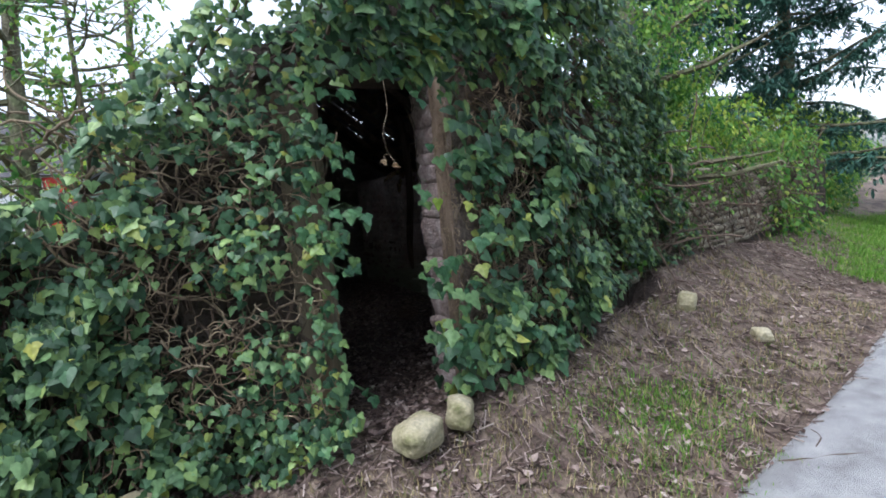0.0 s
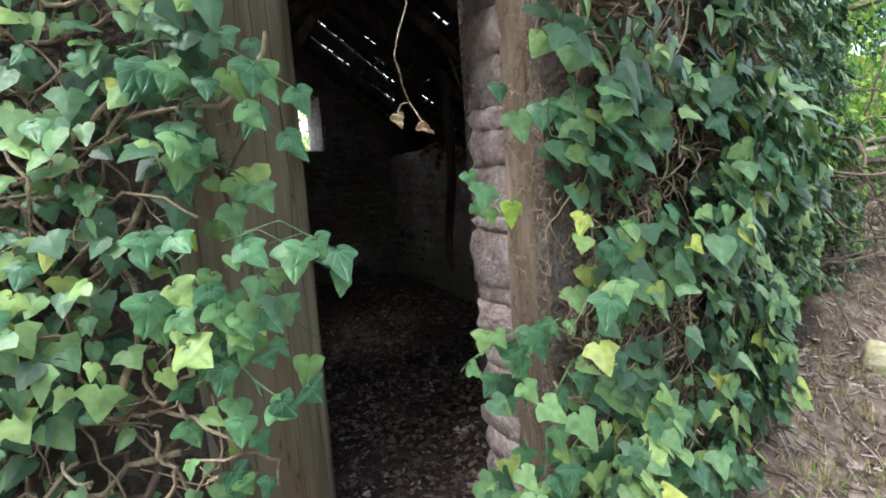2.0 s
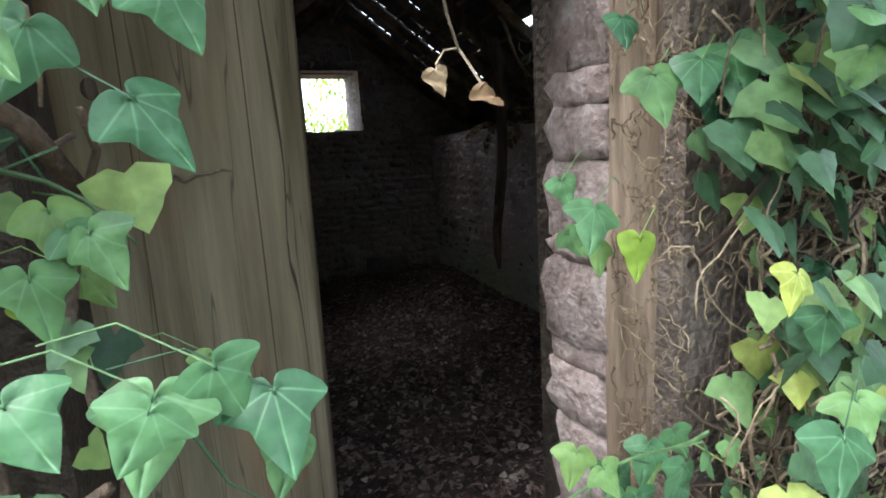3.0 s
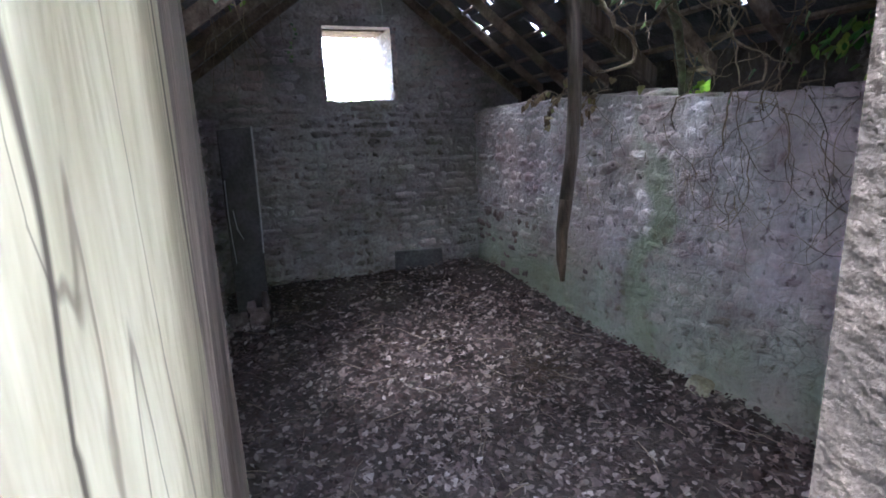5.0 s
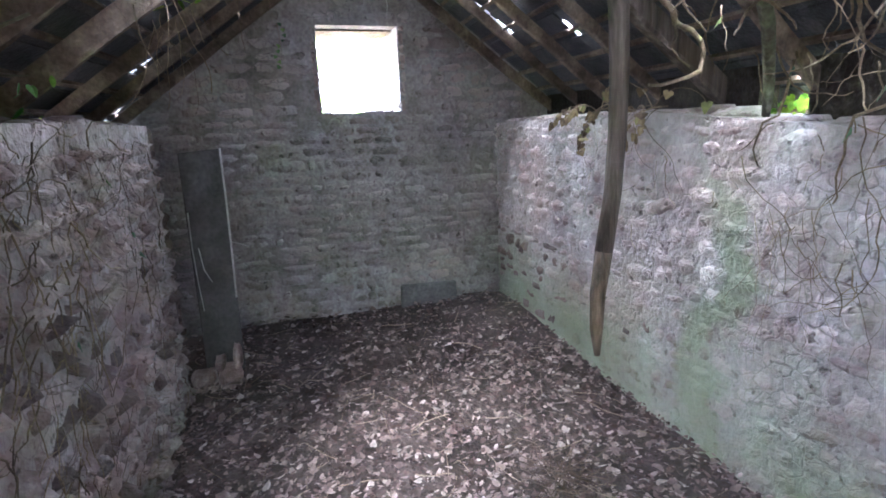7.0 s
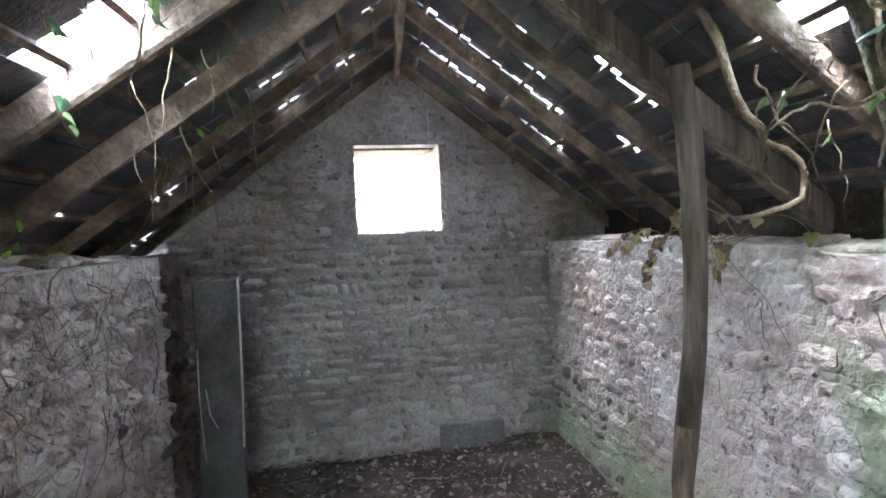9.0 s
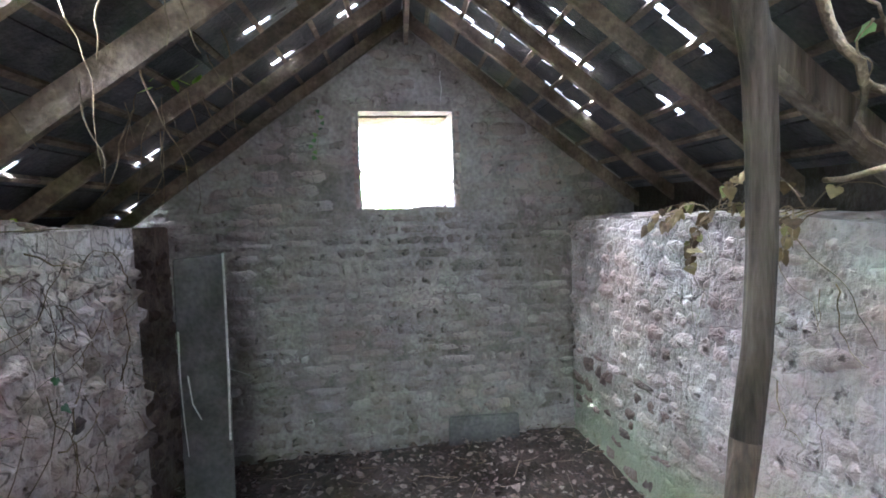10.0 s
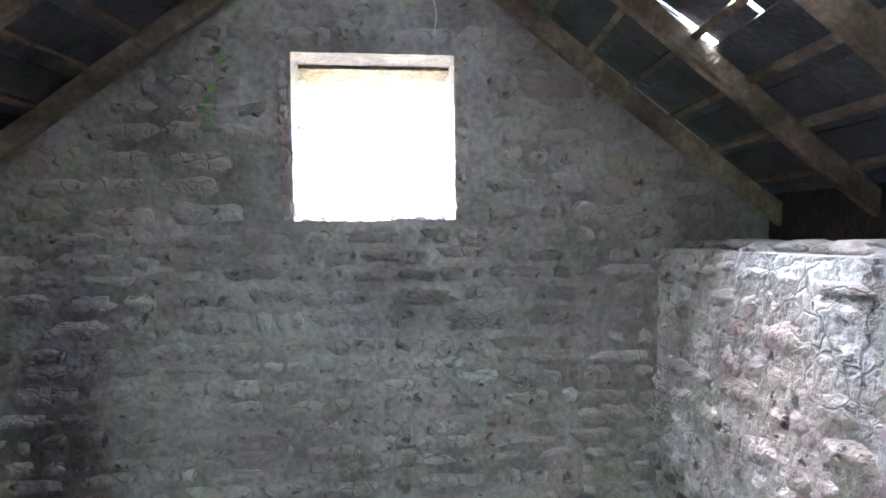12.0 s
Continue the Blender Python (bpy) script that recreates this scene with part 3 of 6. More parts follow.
# ---------- shed walls ----------
def stone_meshes(seed, material, count=10, relief=1.0):
    """Rough blocks of unit size, front face towards -y."""
    r = random.Random(seed)
    out = []
    for k in range(count):
        bm = bmesh.new()
        nx, nz = 5, 4
        front = {}
        for j in range(nz):
            for i in range(nx):
                u, v = i / (nx - 1) - 0.5, j / (nz - 1) - 0.5
                rim = i in (0, nx - 1) or j in (0, nz - 1)
                corner = i in (0, nx - 1) and j in (0, nz - 1)
                s = 0.86 if corner else 1.0
                x = u * s + r.uniform(-0.09, 0.09)
                z = v * s + r.uniform(-0.08, 0.08)
                y = ((0.3 + r.uniform(-0.15, 0.3)) if rim else r.uniform(-0.4, 0.15)) * relief
                front[i, j] = bm.verts.new((x, y, z))
        for j in range(nz - 1):
            for i in range(nx - 1):
                bm.faces.new((front[i, j], front[i + 1, j], front[i + 1, j + 1], front[i, j + 1]))
        ring = [front[i, 0] for i in range(nx)] + [front[nx - 1, j] for j in range(1, nz)] + [front[i, nz - 1] for i in range(nx - 2, -1, -1)] + [front[0, j] for j in range(nz - 2, 0, -1)]
        back = [bm.verts.new((v.co.x * 1.02, 1.0, v.co.z * 1.02)) for v in ring]
        for a in range(len(ring)):
            b = (a + 1) % len(ring)
            bm.faces.new((ring[b], ring[a], back[a], back[b]))
        me = bpy.data.meshes.new("stone")
        bm.to_mesh(me)
        bm.free()
        me.materials.append(material)
        me.polygons.foreach_set("use_smooth", [True] * len(me.polygons))
        out.append(me)
    return out


def rubble(parent, meshes, seed, base, along, out, length, zlo, ztop, keep, size=(0.14, 0.34), course=(0.07, 0.14), proud=0.014, limit=300, name="stone", odd=(), odd_at=lambda c, z: 0.0, deep=0.07, sunk=0.4):
    """Lays rough stones in courses on a wall. base: start of the foot of the face; along, out: unit directions in plan."""
    r = random.Random(seed)
    ang = math.atan2(along[1], along[0])
    flip = 1 if (along[0] * out[1] - along[1] * out[0]) < 0 else -1
    z, made, rest = zlo, 0, Heap()
    while z < ztop:
        h = r.uniform(*course)
        u = -r.uniform(0, 0.2)
        while u < length:
            w = (r.uniform(*size) if r.random() < 0.7 else r.uniform(0.05, 0.12)) * (0.8 + 2 * h)
            c, hh = u + w / 2, h * r.uniform(0.85, 1.05)
            if 0 < c < length and keep(c, z + h / 2):
                p = (base[0] + along[0] * c, base[1] + along[1] * c, z + h / 2 + r.uniform(-0.012, 0.012) * (2 if sunk < 0 else 1))
                d = r.uniform(sunk, 1.5) * proud
                m = Matrix.Translation((p[0] + out[0] * d, p[1] + out[1] * d, p[2])) @ Matrix.Rotation(ang + (0 if flip == 1 else math.pi), 4, 'Z') @ Matrix.Rotation(r.uniform(-0.05, 0.05) * (3 if sunk < 0 else 1), 4, 'Y') @ Matrix.Diagonal((w * 0.97, deep, hh * 0.95, 1))
                me = r.choice(odd) if odd and r.random() < odd_at(c, z) else r.choice(meshes)
                if made < limit:
                    ob = new(name, me)
                    ob.parent = parent
                    ob.matrix_local = parent.matrix_basis.inverted() @ m
                    made += 1
                else:
                    rest.add([v.co for v in me.vertices], [tuple(q.vertices) for q in me.polygons], m)
            u += w
        z += h
    if rest.v:
        tagged(rest.done(name + "_rest", meshes[0].materials[0], parent, True), kind="stuff")


def wall_poly(name, material, polys, axis, a, b, label):
    bm = bmesh.new()
    for p in polys:
        add_prism(bm, p, axis, a, b)
    return tagged(part(name, bm, material), label, "wall", kind="structure")


# rear gable with its unglazed window
gx0, gx1 = 0.78, 4.86
wx0, wx1, wz0, wz1 = WIN
wall_rear = wall_poly("wall_rear", M_MORTAR_DARK, [
    [(gx0, -0.3), (wx0, -0.3), (wx0, roof_z(wx0) + 0.03), (gx0, roof_z(gx0) + 0.03)],
    [(wx1, -0.3), (gx1, -0.3), (gx1, roof_z(gx1) + 0.03), (wx1, roof_z(wx1) + 0.03)],
    [(wx0, -0.3), (wx1, -0.3), (wx1, wz0), (wx0, wz0)],
    [(wx0, wz1), (wx1, wz1), (wx1, roof_z(wx1) + 0.03), (APEX_X, APEX_Z + 0.03), (wx0, roof_z(wx0) + 0.03)]], "y", YG, YG + 0.54,
    "grey rubble gable wall with a small unglazed window")
bm = bmesh.new()
yr = (3.05, 4.1, 5.7, YG)
lo = [[bm.verts.new((xr(y) + d, y, -0.3)) for y in yr] for d in (0, 0.5)]
hi = [[bm.verts.new((xr(y) + d, y, z)) for y, z in zip(yr, (1.50, 1.58, 1.70, 1.66))] for d in (0, 0.5)]
for k in range(3):
    for d, q in ((0, 1), (1, -1)):
        bm.faces.new([lo[d][k], lo[d][k + 1], hi[d][k + 1], hi[d][k]][::q])
    bm.faces.new([hi[0][k], hi[0][k + 1], hi[1][k + 1], hi[1][k]])
    bm.faces.new([lo[1][k], lo[1][k + 1], lo[0][k + 1], lo[0][k]])
for k in (0, 3):
    bm.faces.new([lo[0][k], hi[0][k], hi[1][k], lo[1][k]])
wall_right = tagged(part("wall_right", bm, M_MORTAR_R), "whitewashed rubble side wall with green damp stains", "wall", kind="structure")
bm = bmesh.new()
add_prism(bm, [(xl(3.6) - 0.5, 3.6), (xl(3.6), 3.6), (xl(6.68), 6.68), (xl(6.68) - 0.5, 6.68)], "z", -0.3, 1.73)
wall_left = tagged(part("wall_left", bm, M_MORTAR), "flaking pinkish rubble side wall with dead ivy roots", "wall", kind="structure")
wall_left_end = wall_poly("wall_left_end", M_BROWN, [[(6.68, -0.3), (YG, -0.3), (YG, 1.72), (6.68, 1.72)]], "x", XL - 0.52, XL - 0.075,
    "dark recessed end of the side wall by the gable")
FRONT0 = 2.34
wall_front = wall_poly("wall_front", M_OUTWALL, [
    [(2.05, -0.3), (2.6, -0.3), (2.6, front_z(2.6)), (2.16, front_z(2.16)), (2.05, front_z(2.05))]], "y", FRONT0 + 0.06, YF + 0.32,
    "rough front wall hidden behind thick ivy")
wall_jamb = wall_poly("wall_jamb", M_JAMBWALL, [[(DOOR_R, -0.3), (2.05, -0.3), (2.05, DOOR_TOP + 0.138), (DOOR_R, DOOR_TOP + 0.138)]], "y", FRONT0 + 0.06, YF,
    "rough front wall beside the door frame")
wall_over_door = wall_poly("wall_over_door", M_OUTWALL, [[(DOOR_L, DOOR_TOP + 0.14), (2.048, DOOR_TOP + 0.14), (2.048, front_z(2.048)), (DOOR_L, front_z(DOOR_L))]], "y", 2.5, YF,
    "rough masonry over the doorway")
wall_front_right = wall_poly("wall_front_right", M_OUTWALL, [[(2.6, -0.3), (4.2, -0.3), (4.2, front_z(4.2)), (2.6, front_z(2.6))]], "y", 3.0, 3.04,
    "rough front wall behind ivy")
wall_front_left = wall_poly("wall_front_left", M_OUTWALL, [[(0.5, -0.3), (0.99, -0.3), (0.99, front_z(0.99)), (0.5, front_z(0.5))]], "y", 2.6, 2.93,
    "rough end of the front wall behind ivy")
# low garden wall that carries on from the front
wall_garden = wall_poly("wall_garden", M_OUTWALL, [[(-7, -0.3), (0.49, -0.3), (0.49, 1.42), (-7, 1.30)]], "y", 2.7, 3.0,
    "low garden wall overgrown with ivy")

# lintel over the door, its shade put in through the near-black wall colour
bm = bmesh.new()
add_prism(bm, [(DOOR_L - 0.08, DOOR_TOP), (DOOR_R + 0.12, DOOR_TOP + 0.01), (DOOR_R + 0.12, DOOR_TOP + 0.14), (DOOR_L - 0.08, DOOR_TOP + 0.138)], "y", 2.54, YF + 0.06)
tagged(part("door_lintel", bm, M_OUTWALL), "rough timber lintel over the doorway, blackened as if in shade", "lintel", kind="structure")
# window lintel board
bm = bmesh.new()
add_prism(bm, [(wx0 + 0.003, wz1 - 0.016), (wx1 - 0.003, wz1 - 0.014), (wx1 - 0.003, wz1 - 0.002), (wx0 + 0.003, wz1 - 0.002)], "y", YG + 0.16, YG + 0.535)
tagged(part("window_lintel", bm, M_FRAME), "weathered timber lintel over the window", "lintel", kind="structure")

# ---------- roof ----------
RAFTERS = [7.535, 7.05, 6.55, 5.99, 5.49, 4.96, 4.46, 3.97, 3.48, 3.0]
roof = empty("roof")
tagged(roof, "pitched slate roof on rough rafters with missing slates", "roof", kind="structure")


def slope_matrix(side, y, d):
    """Frame of a roof slope: x runs down the slope from the ridge, z is its outer normal."""
    ang = math.atan(SLOPE)
    m = Matrix.Translation((APEX_X + SKEW * (y - YG), y, APEX_Z)) @ Matrix.Rotation(ang if side > 0 else math.pi - ang, 4, 'Y')
    return m @ pose(0, 0, d if side > 0 else -d)


def skewed(bm, side):
    """Leans a piece of the roof along the ridge, which is not square to the rafters."""
    a = math.atan(SLOPE)
    for v in bm.verts:
        v.co.x, v.co.z = v.co.x + side * SKEW * math.cos(a) * v.co.y, v.co.z + SKEW * math.sin(a) * v.co.y


SL = 1.95 / math.cos(math.atan(SLOPE)) * 0.98
rr = random.Random(8)
for side in (1, -1):
    for i, y in enumerate(RAFTERS):
        big = i == 4 and side > 0
        w, h = (0.08, 0.1) if big else (0.05, 0.095) if i in (3, 4) and side < 0 else (rr.uniform(0.034, 0.042), rr.uniform(0.064, 0.076))
        bow = rr.uniform(-0.02, 0.015)
        bm = bmesh.new()
        n = 9
        rings = []
        for k in range(n):
            u = -0.02 + (SL + 0.03) * k / (n - 1)
            jy, jz = rr.uniform(-0.006, 0.006), rr.uniform(-0.004, 0.004) + bow * math.sin(math.pi * k / (n - 1))
            rings.append([bm.verts.new((u, jy + a * w / 2, jz + b * h)) for a, b in ((-1, 0), (1, 0), (1, -0.85), (0.75, -1), (-0.75, -1), (-1, -0.85))])
        for a, b in zip(rings, rings[1:]):
            for k in range(6):
                bm.faces.new((a[k], a[(k + 1) % 6], b[(k + 1) % 6], b[k]))
        bm.faces.new(rings[0])
        bm.faces.new(rings[-1][::-1])
        if side < 0:
            for v in bm.verts:
                v.co.z *= -1
        ob = part("rafter", bm, M_PROP if big else M_RAFTER, roof)
        ob.matrix_local = slope_matrix(side, y, 0.0)
# course of stone that closes the eaves
bm = bmesh.new()
for ya, yb, zt in ((3.0, 4.98, 1.885), (4.98, 5.24, 1.5), (5.24, YG + 0.36, 1.885)):
    add_prism(bm, [(APEX_X + 1.62, 1.2), (APEX_X + 1.74, 1.2), (APEX_X + 1.74, zt - 0.08), (APEX_X + 1.62, zt)], "y", ya, yb)
for v in bm.verts:
    v.co.x += SKEW * (v.co.y - YG)
part("eaves_course", bm, M_OUTWALL, roof)
# ridge board
bm = bmesh.new()
add_prism(bm, [(APEX_X - 0.014, APEX_Z - 0.2), (APEX_X + 0.014, APEX_Z - 0.2), (APEX_X + 0.014, APEX_Z + 0.03), (APEX_X - 0.014, APEX_Z + 0.03)], "y", 2.75, YG - 0.02)
for v in bm.verts:
    v.co.x += SKEW * (v.co.y - YG)
part("ridge_board", bm, M_RAFTER, roof)
# battens and slates
HOLES = {1: [(1.1, 1.38, 4.9, 5.08), (2.0, 2.4, 4.9, 5.05)],
         -1: [(0.9, 1.3, 5.4, 5.5)]}
batten_mesh, slates = {}, {1: [], -1: []}
for side in (1, -1):
    bm = bmesh.new()
    add_prism(bm, [(-0.012, 0.0), (0.012, 0.0), (0.012, 0.022), (-0.012, 0.022)], "y", -2.1, 2.95)
    skewed(bm, side)
    bmesh.ops.recalc_face_normals(bm, faces=bm.faces)
    batten_mesh[side] = bpy.data.meshes.new("batten")
    bm.to_mesh(batten_mesh[side])
    bm.free()
    batten_mesh[side].materials.append(M_RAFTER)
    for k in range(24):
        cut = (0, 0, 0, 0.018, 0.026, 0.036)[k % 6]
        bm = bmesh.new()
        add_prism(bm, [(-0.15, -0.122), (0.15 + rr.uniform(-0.01, 0.01), -0.122 + rr.uniform(-0.005, 0.005)), (0.15 + rr.uniform(-0.01, 0.01), 0.124 - cut), (-0.15, 0.124 - cut)], "z", 0, 0.009)
        if side < 0:
            for v in bm.verts:
                v.co.z *= -1
        skewed(bm, side)
        me = bpy.data.meshes.new("slate")
        bmesh.ops.recalc_face_normals(bm, faces=bm.faces)
        bm.to_mesh(me)
        bm.free()
        me.materials.append(M_SLATE)
        slates[side].append(me)
WHOLE, CUT = [k for k in range(24) if k % 6 < 3], [k for k in range(24) if k % 6 > 2]
for side in (1, -1):
    s = 1 if side > 0 else -1
    for row in range(11):
        u = 0.06 + row * 0.215
        bt = new("batten", batten_mesh[side])
        bt.parent = roof
        bt.matrix_local = slope_matrix(side, 5.0, 0.0) @ pose(u + 0.1, 0, 0.0 if s > 0 else -0.022)
        for col in range(21):
            y = 3.02 + 0.245 * col
            uu = u + 0.1
            if any(a < uu < b and c < y < d for a, b, c, d in HOLES[side]):
                continue
            torn = 0.48 if 5.6 < y < (7.2 if side > 0 else 6.8) and row < (6 if side > 0 else 5) else 0.07
            sl = new("slate", slates[side][rr.choice(CUT if rr.random() < torn else WHOLE)])
            sl.parent = roof
            tilt = 3.2 + rr.uniform(-0.4, 0.4)
            sl.matrix_local = slope_matrix(side, y, 0.0) @ pose(uu, 0, s * 0.031, 0, s * -tilt, rr.uniform(-0.3, 0.3))
# ridge tiles
for i in range(13):
    bm = bmesh.new()
    add_prism(bm, [(-0.16, -0.06), (0, 0.055), (0.16, -0.06), (0.15, -0.075), (0, 0.035), (-0.15, -0.075)], "y", 0, 0.46)
    ob = part("ridge_tile", bm, M_SLATE, roof)
    ob.matrix_local = pose(APEX_X + SKEW * (2.85 + 0.4 * i - YG), 2.85 + 0.4 * i, APEX_Z + 0.06 + rr.uniform(-0.004, 0.004), 0, 0, -math.degrees(math.atan(SKEW)))

# ---------- prop hanging from the big rafter ----------
def pole_piece(name, points, radii, material, parent=None):
    """A rough round length of timber."""
    bm = bmesh.new()
    v, f = tube_data(points, radii, 10)
    vv = [bm.verts.new(p + Vector((noise.noise(p * 7) * 0.008, noise.noise(p * 7 + Vector((9, 0, 0))) * 0.008, 0))) for p in v]
    for q in f:
        bm.faces.new([vv[i] for i in q])
    return part(name, bm, material, parent, smooth=True)


prop = empty("roof_prop", 3.41, 5.39, 2.33)
loose = prop.matrix_basis.inverted()
for ob in (pole_piece("pole", [(3.41, 5.39, 2.33), (3.443, 5.395, 2.13), (3.468, 5.40, 1.89), (3.468, 5.40, 1.61), (3.445, 5.395, 1.335), (3.40, 5.385, 1.055)], [0.045, 0.044, 0.043, 0.042, 0.042, 0.042], M_PROP, prop),
           tagged(pole_piece("rotten_foot", [(3.402, 5.385, 1.07), (3.366, 5.375, 0.87), (3.362, 5.365, 0.70), (3.364, 5.36, 0.565)], [0.0425, 0.039, 0.032, 0.014], M_PROP_FOOT, prop), "darker rotten pointed foot")):
    ob.matrix_parent_inverse = loose
tagged(prop, "bent weathered timber pole hanging from a rafter, rotten pointed foot", "timber pole")

# ---------- big gatepost timber inside the door ----------
bm = bmesh.new()
cols, rows = 110, 40
ringv = []
for j in range(rows):
    h = j / (rows - 1)
    z = 0.0 + 2.1 * h
    cx, cy = 1.145 + 0.035 * h, 3.31
    sx, sy = 0.285, 0.25
    ring = []
    for i in range(cols):
        a = 2 * math.pi * i / cols
        ca, sa = math.cos(a), math.sin(a)
        k = (abs(ca) ** 4.2 + abs(sa) ** 4.2) ** (-1 / 4.2)
        crack = max(0.0, 1 - abs(noise.noise(Vector((ca * 3.2, sa * 3.2, z * 0.28 + 2)))) / 0.05)
        groove = 0.016 * crack + 0.012 * noise.noise(Vector((ca * 1.6, sa * 1.6, z * 0.4))) + 0.003 * noise.noise(Vector((ca * 12, sa * 12, z * 0.8)))
        k *= 1 - groove * 2.2
        ring.append(bm.verts.new((cx + ca * k * sx + 0.09 * max(0.0, sa) * (1 - h) ** 1.5, cy + sa * k * sy, z)))
    ringv.append(ring)
for a, b in zip(ringv, ringv[1:]):
    for i in range(cols):
        q = bm.faces.new((a[i], a[(i + 1) % cols], b[(i + 1) % cols], b[i]))
        # sides and back take the copy with painted shade, the front the plain timber
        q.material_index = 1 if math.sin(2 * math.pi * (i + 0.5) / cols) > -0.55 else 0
bm.faces.new(ringv[0][::-1])
bm.faces.new(ringv[-1])
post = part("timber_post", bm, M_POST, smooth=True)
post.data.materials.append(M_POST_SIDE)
tagged(post, "massive weathered grey-brown oak post with cracks and knots beside the doorway", "post")
for kx, kz, ks in ((1.212, 1.646, 0.011), (1.202, 1.367, 0.012), (1.142, 1.211, 0.010), (1.035, 1.699, 0.016), (1.090, 1.661, 0.007), (0.989, 1.502, 0.007)):
    bm = bmesh.new()
    bmesh.ops.create_icosphere(bm, subdivisions=2, radius=ks)
    for v in bm.verts:
        v.co = Vector((v.co.x * (1 + 0.4 * noise.noise(v.co * 90)), v.co.y * 0.5, v.co.z * 1.35))
    kn = part("knot", bm, M_PROP, post, smooth=True)
    kn.location = (kx, 3.062, kz)

h = Heap()
h.tube([(1.154, 3.052, 1.524), (1.171, 3.040, 1.511), (1.196, 3.052, 1.523), (1.223, 3.040, 1.526), (1.246, 3.052, 1.531), (1.266, 3.040, 1.527)], [0.004, 0.0045, 0.004, 0.0035, 0.003, 0.002], 6)
tagged(h.done("twig_stub", M_PROP, post, True), "dry twig stuck to the timber")

# ---------- door jamb: wooden frame and rough stone reveal ----------
jamb = empty("door_jamb", 1.9, 2.55, 0.3)
tagged(jamb, "crumbling pink sandstone door jamb with a worn wooden frame", "door jamb", kind="structure")
rj = random.Random(4)
z = 0.15
jm = stone_meshes(21, M_JAMB, 10, 0.24)
while z < DOOR_TOP - 0.02:
    h = min(rj.uniform(0.045, 0.17), DOOR_TOP - z)
    ob = new("jamb_stone", rj.choice(jm))
    ob.parent = jamb
    ob.matrix_local = jamb.matrix_basis.inverted() @ Matrix.Translation((1.846 - rj.uniform(0.0, 0.018), 2.635, z + h / 2)) @ Matrix.Rotation(-math.pi / 2, 4, 'Z') @ Matrix.Diagonal((0.185, 0.05, h * 1.03, 1))
    z += h
bm = bmesh.new()
fr = []
for j in range(18):
    z = 0.25 + (DOOR_TOP - 0.25) * j / 17
    q = [(1.85, 2.455), (1.842, 2.545), (1.95, 2.545), (1.95, 2.42), (1.90, 2.425)]
    fr.append([bm.verts.new((x + noise.noise(Vector((x * 30, y * 30, z * 3))) * 0.007, y + noise.noise(Vector((x * 30, y * 30, z * 3 + 7))) * 0.008, z)) for x, y in q])
for a, b in zip(fr, fr[1:]):
    for i in range(5):
        bm.faces.new((a[i], a[(i + 1) % 5], b[(i + 1) % 5], b[i]))
bm.faces.new(fr[0][::-1])
bm.faces.new(fr[-1])
door_frame = part("frame_post", bm, M_FRAME, None)
tagged(door_frame, "worn brown wooden door frame post", "door frame", kind="structure")

# ---------- partition board, brick stub and stone slab ----------
partition = empty("partition", 1.55, 6.85, 0.1)
tagged(partition, "grey stone slab partition standing by the dark corner", "partition")
bm = bmesh.new()
add_prism(bm, [(1.47, 0.05), (1.70, 0.05), (1.722, 1.585), (1.49, 1.57)], "y", 6.83, 6.87)
bmesh.ops.bevel(bm, geom=list(bm.edges), offset=0.006, segments=1, affect='EDGES')
p1 = part("slab", bm, M_DARKSLAB, partition)
p1.matrix_parent_inverse = Matrix.Translation((-1.55, -6.85, -0.1))
hp = Heap()
hp.tube([(1.724, 6.818, 1.59), (1.722, 6.818, 1.3), (1.716, 6.816, 1.0), (1.706, 6.816, 0.66)], 0.006, 6)
cord = hp.done("cord", M_CABLE, partition)
tagged(cord, "pale hanging cord")
cord.matrix_parent_inverse = Matrix.Translation((-1.55, -6.85, -0.1))
stub = empty("brick_stub", 1.58, 6.62, 0.05)
tagged(stub, "broken stub of pinkish brick and stone against the wall", "brick stub")
sm = stone_meshes(33, M_PINK, 6)
for x, y, z, w, h in ((1.46, 6.62, 0.09, 0.16, 0.14), (1.62, 6.61, 0.08, 0.16, 0.13), (1.47, 6.63, 0.2, 0.15, 0.09), (1.62, 6.62, 0.2, 0.14, 0.11), (1.675, 6.62, 0.31, 0.05, 0.14), (1.57, 6.63, 0.285, 0.06, 0.06)):
    ob = new("brick", rj.choice(sm))
    ob.parent = stub
    ob.matrix_local = stub.matrix_basis.inverted() @ Matrix.Translation((x, y, z)) @ Matrix.Diagonal((w, 0.13, h, 1))
bm = bmesh.new()
add_prism(bm, [(2.955, 0.10), (3.462, 0.10), (3.455, 0.33), (2.962, 0.355)], "y", 7.53, 7.57)
bmesh.ops.bevel(bm, geom=list(bm.edges), offset=0.007, segments=2, affect='EDGES')
tagged(part("stone_slab", bm, M_BOARD), "smooth grey stone slab leaning on the gable foot", "stone slab")

